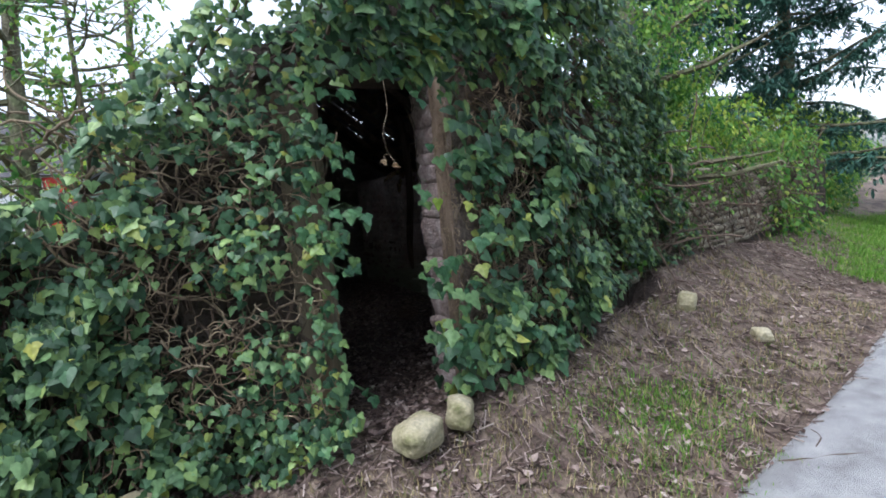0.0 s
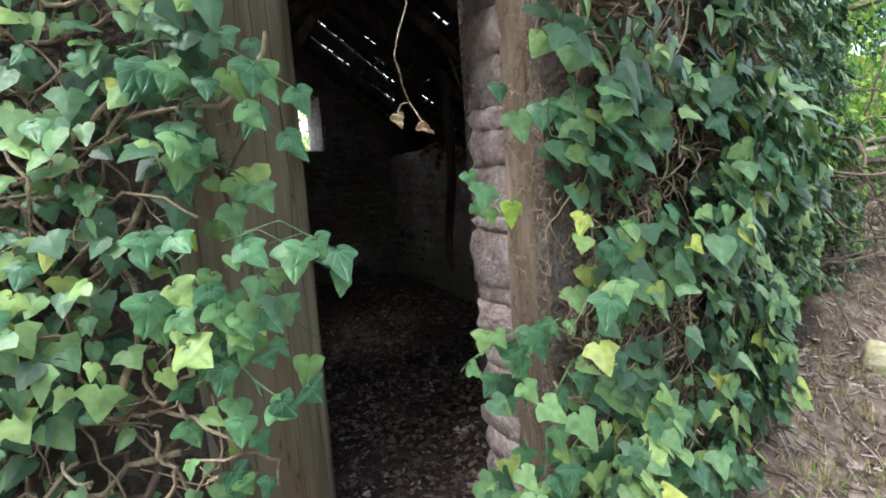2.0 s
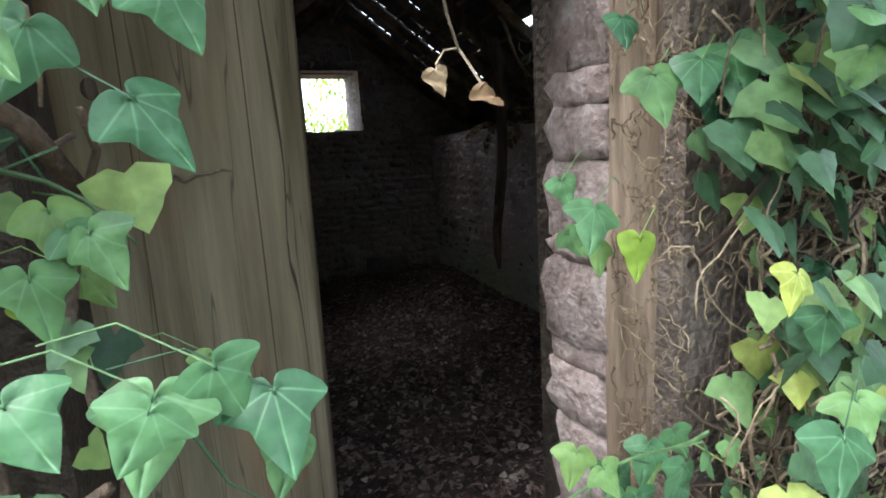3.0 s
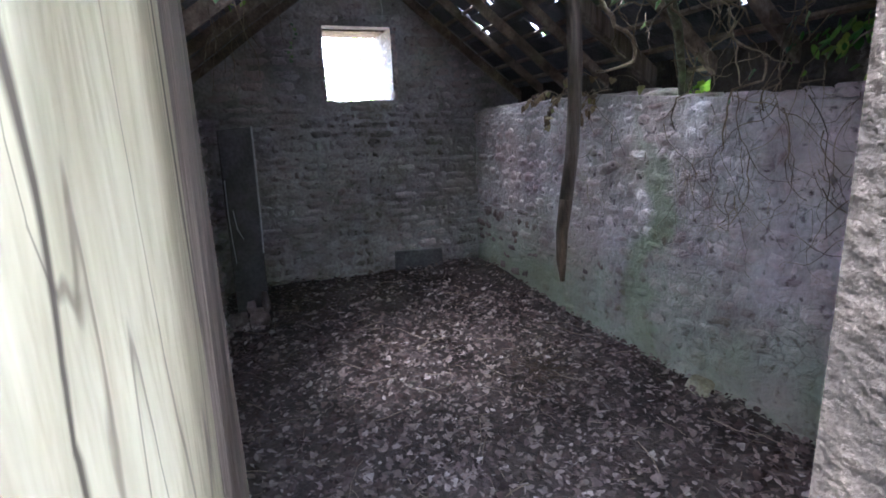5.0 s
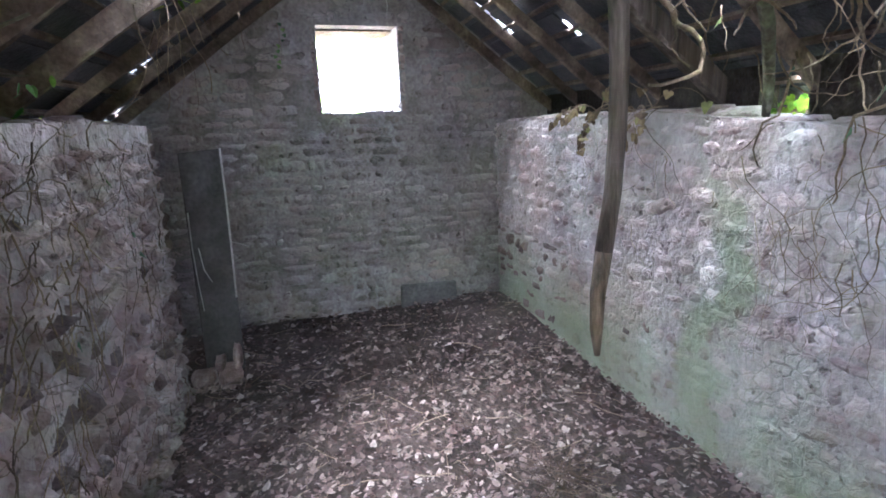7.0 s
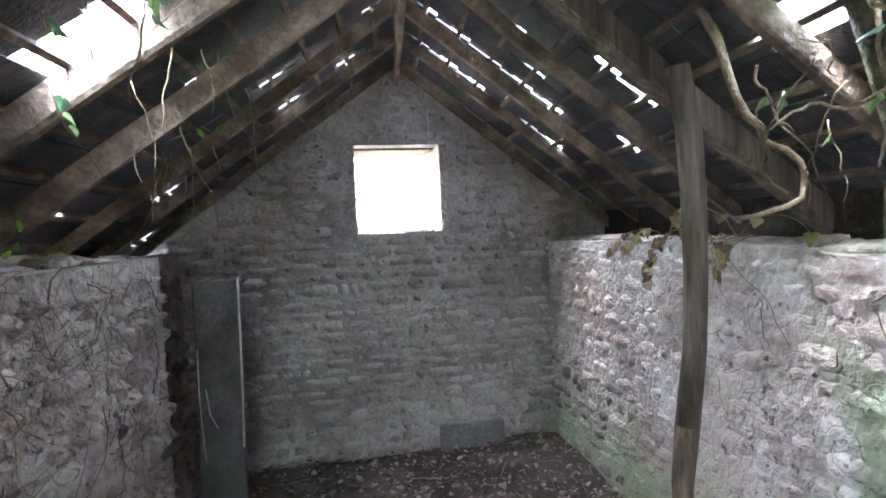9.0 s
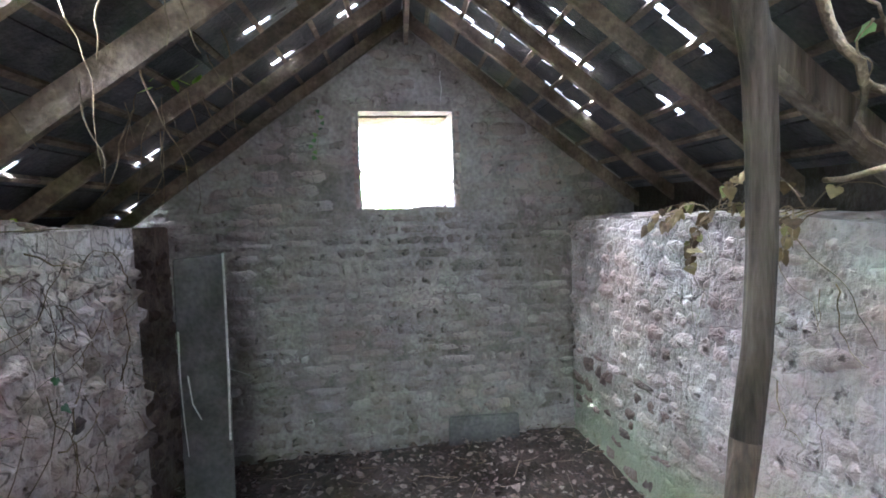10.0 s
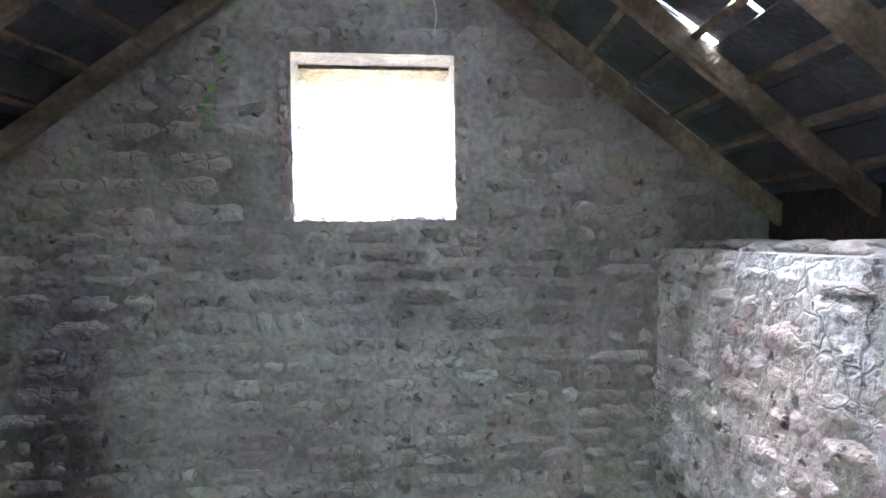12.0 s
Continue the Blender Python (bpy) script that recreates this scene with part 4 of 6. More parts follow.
# ---------- boulders by the door ----------
def boulder(seed, loc, size, turn, label, material=M_BOULDER):
    r = random.Random(seed)
    bm = bmesh.new()
    bmesh.ops.create_icosphere(bm, subdivisions=4, radius=1)
    off = Vector((seed * 3.1, seed * 1.7, 0))
    for v in bm.verts:
        c = v.co
        k = (abs(c.x) ** 4 + abs(c.y) ** 4 + abs(c.z) ** 4) ** (-0.25)
        v.co = c * k * (1 + 0.16 * noise.noise(c * 1.3 + off) + 0.05 * noise.noise(c * 4 + off))
        v.co = Vector((v.co.x * size[0], v.co.y * size[1], v.co.z * size[2]))
    ob = part("boulder", bm, material, smooth=True)
    ob.matrix_world = Matrix.Translation(loc) @ Matrix.Rotation(turn, 4, 'Z') @ Matrix.Rotation(0.1, 4, 'X')
    return tagged(ob, label, "boulder", group="stones on the bank")

# ---------- stones of the inner walls ----------
GABLE_STONES = stone_meshes(2, M_WASH_G)
RIGHT_STONES = stone_meshes(5, M_WASH_R)
LEFT_STONES = stone_meshes(6, M_WASH_L)
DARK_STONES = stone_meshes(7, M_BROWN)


def in_gable(c, z):
    x = gx0 + c
    return x < 4.1 and z < roof_z(x) - 0.09 and not (wx0 - 0.15 < x < wx1 + 0.15 and wz0 - 0.06 < z < wz1 + 0.06)


# ---------- ivy on the front ----------
TOP_Z = [(-8, 1.32), (-1, 1.45), (0.1, 1.5), (0.25, 1.75), (0.8, 2.3), (1.2, 2.7), (2.2, 3.1), (3.0, 3.0), (3.6, 2.85), (4.2, 2.5), (4.7, 2.0), (5.2, 1.3)]


def face_y(x, z):
    """Surface of the ivy mass, bulging in clumps."""
    y = lerp_table(x, FACE_Y)
    y -= 0.17 * min(1.0, max(0.0, (z - 1.95) / 0.35)) * max(0.0, min(1.0, (x - 0.3) / 0.4, (3.2 - x) / 0.6))
    return y - 0.07 * noise.noise(Vector((x * 2.3, z * 2.3, 4))) - 0.05 * noise.noise(Vector((x * 6, z * 6, 9)))


def in_door(x, z):
    left = 1.07 + 0.05 * noise.noise(Vector((0, z * 4, 1))) + (0.04 if 1.2 < z < 1.6 else 0)
    right = 1.60 + 0.09 * noise.noise(Vector((3, z * 3, 1))) + (0.12 if z > 1.0 else -0.02)
    return left < x < right and z < 2.0 + 0.05 * noise.noise(Vector((x * 5, 0, 0)))


def bare(x, z):
    """Where the stone jamb and the timber show between the leaves."""
    if 1.6 <= x < 1.84 and 0.75 < z < 2.05:
        return 0.88
    if 1.84 <= x < 2.2 and 1.2 < z < 2.1:
        return 0.5
    if 0.88 < x <= 1.2 and 1.2 < z < 1.9:
        return 0.3
    return 0.0


ri = random.Random(11)
front_ivy = empty("ivy", 1.9, 2.25, 0.3)
tagged(front_ivy, "dense glossy green ivy with yellow leaves on the wall", "ivy")
leaf_meshes = []
for kind in ("ivy", "ivy2", "ivy", "ivy"):
    me = bpy.data.meshes.new("leaf")
    v, f = FINE[kind]
    me.from_pydata(v, [], f)
    me.materials.append(M_IVY_ONE)
    me.polygons.foreach_set("use_smooth", [True] * len(me.polygons))
    leaf_meshes.append(me)
foliage, petioles, singles = Heap(), Heap(), 0
inv = front_ivy.matrix_basis.inverted()
tries = 0
while tries < 46000:
    tries += 1
    x = ri.uniform(-1.6, 5.1)
    zt = lerp_table(x, TOP_Z)
    zb = lerp_table(x, BASE_Z) + 0.02
    z = zb + (zt + 0.08 - zb) * ri.random()
    if in_door(x, z) or ri.random() < bare(x, z) or (0.4 < x < 1.0 and 0.6 < z < 1.6 and ri.random() < 0.3) or (0.02 < x < 0.4 and z < 0.42 and ri.random() < 0.85):
        continue
    clump = noise.noise(Vector((x * 3.4, z * 3.4, 21))) + 0.6 * noise.noise(Vector((x * 8, z * 8, 5)))
    if ri.random() < ((0.94 if clump < -0.1 else 0.68 if clump < 0.06 else 0.28) if x > 0.35 and not (z < 0.95 and x < 1.05) else (0.8 if clump < -0.1 else 0.45 if clump < 0.06 else 0.15)) and not (0.2 < x < 2.15 and z > (1.7 if x < 1.1 else 1.98) and ri.random() < 0.6):
        continue
    depth = ri.random() ** 1.6
    y = face_y(x, z) + (0.26 if x < 0.9 or x > 2.3 else 0.19) * depth - 0.02 - (0.11 if 0.5 < x < 2.4 else 0.2) * max(0, clump)
    size = ri.uniform(0.03, 0.064) * (0.95 if x > 3.2 else 0.86 if x < 0.35 else 0.74 if x < 1.1 else 1.18) * (1.12 if clump > 0.2 else 1)
    p = Vector((x, y, z))
    nx = -0.35 if x < 1.0 else (0.35 if x > 2.4 else 0.0)
    m = leaf_pose(ri, p, (nx, -1, 0), size, droop=0.4, spread=0.62)
    kind = ri.choice(("ivy", "ivy", "ivy2", "heart"))
    near = 0.62 < x < 2.55 and z > 0.35 and depth < 0.12
    if near and singles < 300 and ri.random() < 0.75:
        ob = new("leaf", ri.choice(leaf_meshes))
        ob.parent = front_ivy
        ob.matrix_local = inv @ m
        singles += 1
    else:
        foliage.add(*LEAF[kind], m)
    if depth < 0.6 and not 0.2 < x < 3.0:
        back = p + Vector((ri.uniform(-0.04, 0.04), ri.uniform(0.05, 0.12), ri.uniform(-0.02, 0.05)))
        petioles.tube([back, (back + p) / 2 + Vector((0, -0.01, 0.02)), p], 0.0016, 3)
fo = foliage.done("foliage", M_IVY, front_ivy)
fo.matrix_parent_inverse = inv
tagged(fo, "green ivy leaves", kind="stuff")
pe = petioles.done("leaf_stalks", M_IVY, front_ivy)
pe.matrix_parent_inverse = inv
tagged(pe, "thin green leaf stalks", kind="stuff")
# named yellow leaves
for x, z, s in ((2.13, 1.29, 0.045), (0.3, 0.42, 0.05), (-0.4, 0.8, 0.06), (1.76, 1.39, 0.05)):
    me = bpy.data.meshes.new("yellow_leaf")
    me.from_pydata(*(lambda v, f: (v, [], f))(*FINE["ivy"]))
    me.materials.append(M_YELLOW)
    ob = new("yellow_leaf", me)
    ob.parent = front_ivy
    ob.matrix_local = inv @ leaf_pose(ri, Vector((x, face_y(x, z) - 0.05, z)), (0, -1, 0), s, spread=0.3)
# stems: a matted web under the leaves, coloured dark to paint shade into the gaps
web = Heap()
for k in range(1100):
    x = ri.uniform(-3.2, 4.8)
    zb = lerp_table(x, BASE_Z)
    zt = lerp_table(x, TOP_Z)
    z = ri.uniform(zb, zt - 0.1)
    if in_door(x, z) or (1.55 < x < 1.86):
        continue
    length = ri.uniform(0.25, 0.8)
    pts = []
    for i, q in enumerate(wander(ri, (x, 0, z), (ri.uniform(-0.8, 0.8), 0, 1), length, 9, 0.55)):
        if q.z > lerp_table(q.x, TOP_Z) or in_door(q.x, q.z) or 1.55 < q.x < 1.84:
            break
        pts.append(Vector((q.x, face_y(q.x, q.z) + 0.12 + 0.06 * math.sin(i * 1.7 + k), q.z)))
    if len(pts) > 2:
        r0 = ri.choice((0.003, 0.003, 0.004, 0.006, 0.01))
        web.tube(pts, [r0 * (1 - 0.5 * i / len(pts)) for i in range(len(pts))], 5)
wd = web.done("stems", M_STEM_DARK, front_ivy, True)
wd.matrix_parent_inverse = inv
tagged(wd, "tangled ivy stems under the leaves, darkened as if in shade", kind="stuff")
web = Heap()
# curled rootlets beside the wooden frame and the timber
for k in range(420):
    x, z = (ri.uniform(1.86, 2.3), ri.uniform(0.45, 1.95)) if ri.random() < 0.45 else (ri.uniform(0.3, 0.98), ri.uniform(0.4, 1.9))
    pts = [Vector((q.x, face_y(q.x, q.z) + (0.07 if x > 1.5 else 0.035) + q.y * 0.3, q.z)) for q in wander(ri, (x, 0, z), (ri.uniform(-1, 1), ri.uniform(-0.5, 0.5), ri.uniform(-1, 1)), ri.uniform(0.12, 0.35), 9, 0.75)]
    web.tube(pts, ri.choice((0.0018, 0.0025, 0.0035)), 4)
for k in range(260):
    x, z = ri.uniform(1.97, 2.7), ri.uniform(0.45, 2.0)
    q = wander(ri, (x, 0, z), (ri.uniform(-1, 1), 0, ri.uniform(-1, 1)), ri.uniform(0.15, 0.5), 10, 0.7)
    pts = [Vector((max(1.96, p.x), 2.385 - 0.02 * abs(math.sin(3 * p.y + k)) - 0.01 * (k % 4), p.z)) for p in q]
    web.tube(pts, ri.choice((0.002, 0.003, 0.004, 0.006)), 4)
# bent woody stems between the leaves beside the timber
for k in range(140):
    x, z = ri.uniform(0.1, 0.98), ri.uniform(0.45, 1.9)
    q = wander(ri, (x, 0, z), (ri.uniform(-1, 1), 0, ri.uniform(-0.6, 1)), ri.uniform(0.2, 0.5), 10, 0.5)
    if all(p.x < 1.03 for p in q):
        r0 = ri.choice((0.003, 0.004, 0.005, 0.007))
        web.tube([Vector((p.x, face_y(p.x, p.z) + 0.04 + 0.03 * math.sin(3 * i + k), p.z)) for i, p in enumerate(q)], [r0 * (1 - 0.05 * i) for i in range(11)], 6)
# fine pale rootlets curling over the wooden frame
for k in range(260):
    x, z = ri.uniform(1.9, 2.25), ri.uniform(0.6, 1.95)
    q = wander(ri, (x, 0, z), (ri.uniform(-1, 1), 0, ri.uniform(-0.8, 0.8)), ri.uniform(0.05, 0.22), 10, 0.8)
    web.tube([Vector((max(1.875, p.x), 2.385 - 0.03 * abs(p.y) * 8 - 0.012 * (k % 3), p.z)) for p in q], ri.choice((0.0008, 0.0012, 0.0018)), 4)
for k in range(170):
    y0, z0 = 2.37 + 0.13 * ri.random() ** 1.5, ri.uniform(0.7, 1.95)
    q = wander(ri, (0, y0, z0), (0, ri.uniform(-0.8, 0.8), ri.uniform(-1, 1)), ri.uniform(0.05, 0.2), 10, 0.75)
    web.tube([Vector((1.836 - 0.012 * abs(math.sin(i + k)), min(2.52, max(2.35, p.y)), p.z)) for i, p in enumerate(q)], ri.choice((0.0008, 0.0012, 0.0018)), 4)
web.tube([(1.9, 2.39, 0.99), (1.95, 2.365, 1.0), (2.02, 2.35, 1.01), (2.07, 2.345, 1.06), (2.09, 2.34, 1.2), (2.11, 2.345, 1.36), (2.13, 2.36, 1.6)], [0.006, 0.007, 0.008, 0.008, 0.007, 0.006, 0.005], 6)
we = web.done("rootlets", M_STEM, front_ivy, True)
we.matrix_parent_inverse = inv
tagged(we, "curled pale brown rootlets", kind="stuff")


def spray(name, start, heading, length, count, seed, label, sizes=(0.038, 0.058), parent=front_ivy):
    """A trailing shoot with its leaves."""
    r = random.Random(seed)
    pts = wander(r, start, heading, length, 9, 0.22, (0, 0, -0.06))
    h = Heap()
    h.tube(pts, [0.0032 - 0.0018 * i / 9 for i in range(10)], 5)
    for k in range(count):
        i = min(8, 1 + int(8.5 * k / count))
        p = pts[i] + Vector((r.uniform(-0.045, 0.045), r.uniform(-0.05, 0.01), r.uniform(-0.045, 0.03)))
        h.tube([pts[i], p], 0.0013, 3)
    st = h.done(name, M_IVY, parent)
    st.matrix_parent_inverse = inv
    for k in range(count):
        i = min(8, 1 + int(8.5 * k / count))
        p = pts[i] + Vector((r.uniform(-0.045, 0.045), r.uniform(-0.06, -0.01), r.uniform(-0.05, 0.03)))
        ob = new("leaf", r.choice(leaf_meshes))
        ob.parent = parent
        ob.matrix_local = inv @ leaf_pose(r, p, (0, -1, 0), r.uniform(*sizes), spread=0.4)
    return st


spray("shoot", (0.93, 2.26, 1.72), (0.8, 0.05, 0.25), 0.24, 9, 1, "")
spray("shoot", (0.93, 2.28, 1.60), (0.8, 0.0, -0.1), 0.24, 8, 2, "")
spray("shoot", (0.92, 2.24, 1.46), (0.6, 0.05, -0.55), 0.3, 11, 3, "")
spray("shoot", (0.95, 2.24, 1.40), (0.4, 0.05, -0.8), 0.26, 8, 14, "")
spray("shoot", (0.95, 2.26, 1.97), (0.9, 0.0, -0.1), 0.3, 9, 15, "")
spray("shoot", (1.1, 2.5, 0.6), (1, 0.15, -0.25), 0.26, 5, 4, "", (0.04, 0.06))
spray("shoot", (1.80, 2.3, 1.12), (-0.8, -0.05, -0.2), 0.3, 9, 5, "")
spray("shoot", (1.84, 2.3, 1.0), (-0.6, -0.05, -0.5), 0.3, 8, 6, "")
spray("shoot", (1.85, 2.3, 0.78), (-0.6, -0.05, -0.3), 0.28, 9, 7, "")
spray("shoot", (1.55, 2.3, 2.08), (0.2, -0.1, -0.9), 0.2, 6, 10, "")
spray("shoot", (1.75, 2.28, 2.06), (-0.1, -0.1, -0.9), 0.16, 6, 12, "")
# leaves in front of the jamb and the timber, one by one
for cx, cy, cz, wx, wz, n, s0 in ((1.70, 2.34, 1.02, 0.09, 0.09, 14, 0.055), (1.74, 2.33, 0.72, 0.08, 0.08, 10, 0.055), (1.09, 2.19, 1.30, 0.10, 0.14, 17, 0.048), (1.0, 2.27, 1.0, 0.10, 0.12, 12, 0.046), (1.04, 2.2, 1.62, 0.07, 0.09, 8, 0.046), (2.12, 2.31, 1.55, 0.12, 0.22, 22, 0.05), (2.1, 2.31, 1.1, 0.12, 0.2, 18, 0.05), (2.0, 2.32, 0.82, 0.1, 0.1, 10, 0.045), (2.0, 2.33, 1.78, 0.1, 0.1, 7, 0.06)):
    for k in range(n):
        p = Vector((cx + ri.uniform(-wx, wx), cy + ri.uniform(-0.05, 0.05), cz + ri.uniform(-wz, wz)))
        ob = new("leaf", ri.choice(leaf_meshes))
        ob.parent = front_ivy
        ob.matrix_local = inv @ leaf_pose(ri, p, (-0.2 if cx > 1.4 else 0.2, -1, 0), s0 * ri.uniform(0.7, 1.15), spread=0.45)
# the large leaves that stand out by the jamb, each on its stalk
stalks = Heap()
for x, y, z, size, yellow in ((1.62, 2.335, 1.465, 0.058, 0), (1.605, 2.38, 1.50, 0.046, 0), (1.687, 2.326, 1.42, 0.058, 1), (1.645, 2.42, 1.42, 0.042, 0), (1.65, 2.36, 1.41, 0.045, 0), (1.80, 2.33, 1.645, 0.078, 0), (1.86, 2.33, 1.66, 0.082, 0), (1.745, 2.36, 1.63, 0.07, 0), (1.84, 2.34, 1.60, 0.06, 0), (1.70, 2.37, 1.70, 0.05, 0), (1.78, 2.12, 1.21, 0.07, 0), (1.84, 2.14, 1.23, 0.06, 0), (1.143, 2.2, 1.59, 0.055, 0), (1.10, 2.2, 1.63, 0.05, 0), (1.17, 2.21, 1.66, 0.045, 0), (1.12, 2.21, 1.68, 0.045, 0), (1.20, 2.19, 1.395, 0.055, 0), (1.165, 2.19, 1.42, 0.05, 0), (1.21, 2.2, 1.35, 0.045, 0), (1.13, 2.19, 1.41, 0.06, 0), (1.055, 2.5, 1.44, 0.045, 0), (1.07, 2.5, 1.29, 0.045, 0), (1.17, 2.5, 1.32, 0.05, 0), (1.18, 2.48, 1.26, 0.045, 0), (1.0, 2.5, 1.42, 0.04, 1)):
    me = None
    if yellow:
        me = bpy.data.meshes.new("yellow_leaf")
        me.from_pydata(*(lambda v, f: (v, [], f))(*FINE["ivy2"]))
        me.materials.append(M_YELLOW_GREEN)
        me.polygons.foreach_set("use_smooth", [True] * len(me.polygons))
    ob = new("yellow_leaf" if yellow else "leaf", me or ri.choice(leaf_meshes))
    ob.parent = front_ivy
    ob.matrix_local = inv @ leaf_pose(ri, Vector((x, y, z)), (-0.25 if x > 1.4 else 0.15, -1, 0), size, spread=0.28)
    root = Vector((x + (0.09 if x > 1.4 else -0.1), y + 0.05, z + 0.02))
    stalks.tube([root, (root + Vector((x, y, z))) / 2 + Vector((0, -0.01, 0.025)), (x, y, z)], 0.0009, 4)
# pale dry shoot that sticks out across the timber
stalks.tube([(1.10, 2.36, 1.36), (1.143, 2.358, 1.29), (1.165, 2.358, 1.235), (1.205, 2.36, 1.193)], [0.0022, 0.002, 0.0016, 0.001], 5)
sk = stalks.done("leaf_stalk", M_IVY, front_ivy)
sk.matrix_parent_inverse = inv
tagged(sk, "thin bent leaf stalks", kind="stuff")
# bare twig with dry curled leaves hanging in the doorway
h = Heap()
tp = [(1.48, 2.40, 2.06), (1.485, 2.39, 1.93), (1.47, 2.37, 1.86), (1.44, 2.36, 1.80), (1.42, 2.35, 1.75), (1.435, 2.36, 1.72), (1.46, 2.40, 1.70), (1.495, 2.44, 1.67), (1.50, 2.42, 1.645), (1.497, 2.39, 1.62)]
h.tube(tp, 0.0019, 5)
h.tube([(1.495, 2.44, 1.67), (1.47, 2.43, 1.665), (1.45, 2.415, 1.645)], 0.0013, 4)
hang = tagged(h.done("hanging_vine", M_TWIG), "bare crooked vine with two dead leaves hanging in the doorway", "vine")
for p, s in (((1.448, 2.413, 1.64), 0.045), ((1.497, 2.385, 1.62), 0.055)):
    me = bpy.data.meshes.new("dead_leaf")
    v, f = FINE["ivy2"]
    me.from_pydata([(a, b + 0.55 * abs(a) - 0.35 * (c + 0.3) ** 2 + 0.07 * math.sin(c * 11 + a * 7), c * (1 - 0.25 * abs(a))) for a, b, c in v], [], f)
    me.materials.append(M_CURLED)
    ob = new("dead_leaf", me)
    ob.parent = hang
    ob.matrix_local = leaf_pose(ri, Vector(p), (-0.3, -1, 0), s * 0.68, spread=0.3)

# ---------- dead leaves ----------
rl = random.Random(17)
litter = Heap()
n_leaf = 0
while n_leaf < 20000:
    x, y = rl.uniform(XL - 0.25, XR + 0.06), rl.uniform(2.3, YG)
    if y < 2.78 and not 1.1 < x < 1.82:
        continue
    if x < xl(y) and y < 6.68 or x > xr(y) or 0.95 < x < 1.5 and 2.9 < y < 3.4:
        continue
    # thinned by the gable: bare dark earth stands in for the shade there
    if y > 6.5 and rl.random() < 0.35 + 0.3 * min(1.0, y - 6.5):
        continue
    n_leaf += 1
    s = rl.choice((0.02, 0.024, 0.03, 0.036, 0.045)) * rl.uniform(0.8, 1.15)
    tilt = rl.uniform(0, 0.5)
    m = Matrix.Translation((x, y, ground_z(x, y) + 0.028 + rl.random() * 0.03)) @ Matrix.Rotation(rl.uniform(0, 6.283), 4, 'Z') @ Matrix.Rotation(-math.pi / 2 + tilt * rl.choice((-1, 1)), 4, 'X') @ Matrix.Rotation(rl.uniform(-0.6, 0.6), 4, 'Z') @ Matrix.Diagonal((s * rl.uniform(0.8, 1.3), s * rl.uniform(-2.2, 2.2), s, 1))
    litter.add(*LEAF[rl.choice(("oval", "oval", "heart", "slim", "ivy2"))], m)
tagged(litter.done("leaf_litter", M_LITTER), "thick layer of brown dead leaves on the floor", "leaf litter", kind="stuff")
tw = Heap()
for k in range(420):
    x, y = rl.uniform(XL, XR), rl.uniform(2.8, YG)
    if x < xl(y):
        continue
    a = rl.uniform(0, 6.28)
    z = ground_z(x, y) + 0.05
    pts = wander(rl, (x, y, z), (math.cos(a), math.sin(a), 0.05), rl.uniform(0.06, 0.25), 4, 0.25)
    tw.tube([(p.x, p.y, max(z - 0.02, p.z)) for p in pts], rl.choice((0.0014, 0.002, 0.003)), 3)
tagged(tw.done("floor_twigs", M_TWIG), "thin dry twigs scattered over dead leaves", "twigs", kind="stuff")

# bank: chippings, dead grass, green tufts
chips, dry, green = Heap(), Heap(), Heap()
n_chip = 0
while n_chip < 15000:
    x = rl.uniform(0.2, 9.5) if rl.random() < 0.8 else rl.uniform(-2, 1.5)
    e, fy = road_edge(x), lerp_table(x, FACE_Y)
    y = rl.uniform(e - 0.06, fy + 0.15)
    n_chip += 1
    if rl.random() < 0.35:
        s = rl.uniform(0.02, 0.05)
        m = Matrix.Translation((x, y, ground_z(x, y) + 0.012 + rl.random() * 0.015)) @ Matrix.Rotation(rl.uniform(0, 6.28), 4, 'Z') @ Matrix.Rotation(-math.pi / 2 + rl.uniform(-0.5, 0.5), 4, 'X') @ Matrix.Diagonal((s, s * rl.uniform(-2, 2), s, 1))
        chips.add(*LEAF[rl.choice(("oval", "heart", "slim"))], m)
    else:
        a = rl.uniform(0, 6.28)
        z = ground_z(x, y) + 0.012
        L = rl.uniform(0.03, 0.12)
        chips.tube([(x, y, z), (x + L * math.cos(a), y + L * math.sin(a), z + rl.uniform(0, 0.03) + (ground_z(x + L * math.cos(a), y + L * math.sin(a)) - z + 0.012))], rl.choice((0.0015, 0.0025, 0.004)), 3)
tagged(chips.done("bank_litter", M_LITTER), "dead leaves, straw and bark chippings on the bank", "leaf litter", kind="stuff")


def blades(heap, x, y, n, height, spread, r):
    for _ in range(n):
        a, L = r.uniform(0, 6.28), height * r.uniform(0.5, 1.2)
        bx, by = x + r.uniform(-spread, spread), y + r.uniform(-spread, spread)
        bz = ground_z(bx, by) + 0.005
        dx, dy = math.cos(a) * L * 0.5, math.sin(a) * L * 0.5
        w = 0.0022 + 0.012 * height
        px, py = -math.sin(a) * w, math.cos(a) * w
        heap.add([(bx - px, by - py, bz), (bx + px, by + py, bz), (bx + dx * 0.4 + px * 0.7, by + dy * 0.4 + py * 0.7, bz + L * 0.65), (bx + dx * 0.4 - px * 0.7, by + dy * 0.4 - py * 0.7, bz + L * 0.65), (bx + dx, by + dy, bz + L * 0.85)], [(0, 1, 2, 3), (3, 2, 4)])


for k in range(800):
    x = rl.uniform(0.4, 6)
    y = rl.uniform(road_edge(x) + 0.03, lerp_table(x, FACE_Y) - 0.05)
    blades(dry, x, y, 7, 0.06, 0.05, rl)
for k in range(420):
    x, y = rl.gauss(2.6, 0.33), rl.gauss(1.72, 0.2)
    blades(green, x, y, 6, 0.045, 0.05, rl)
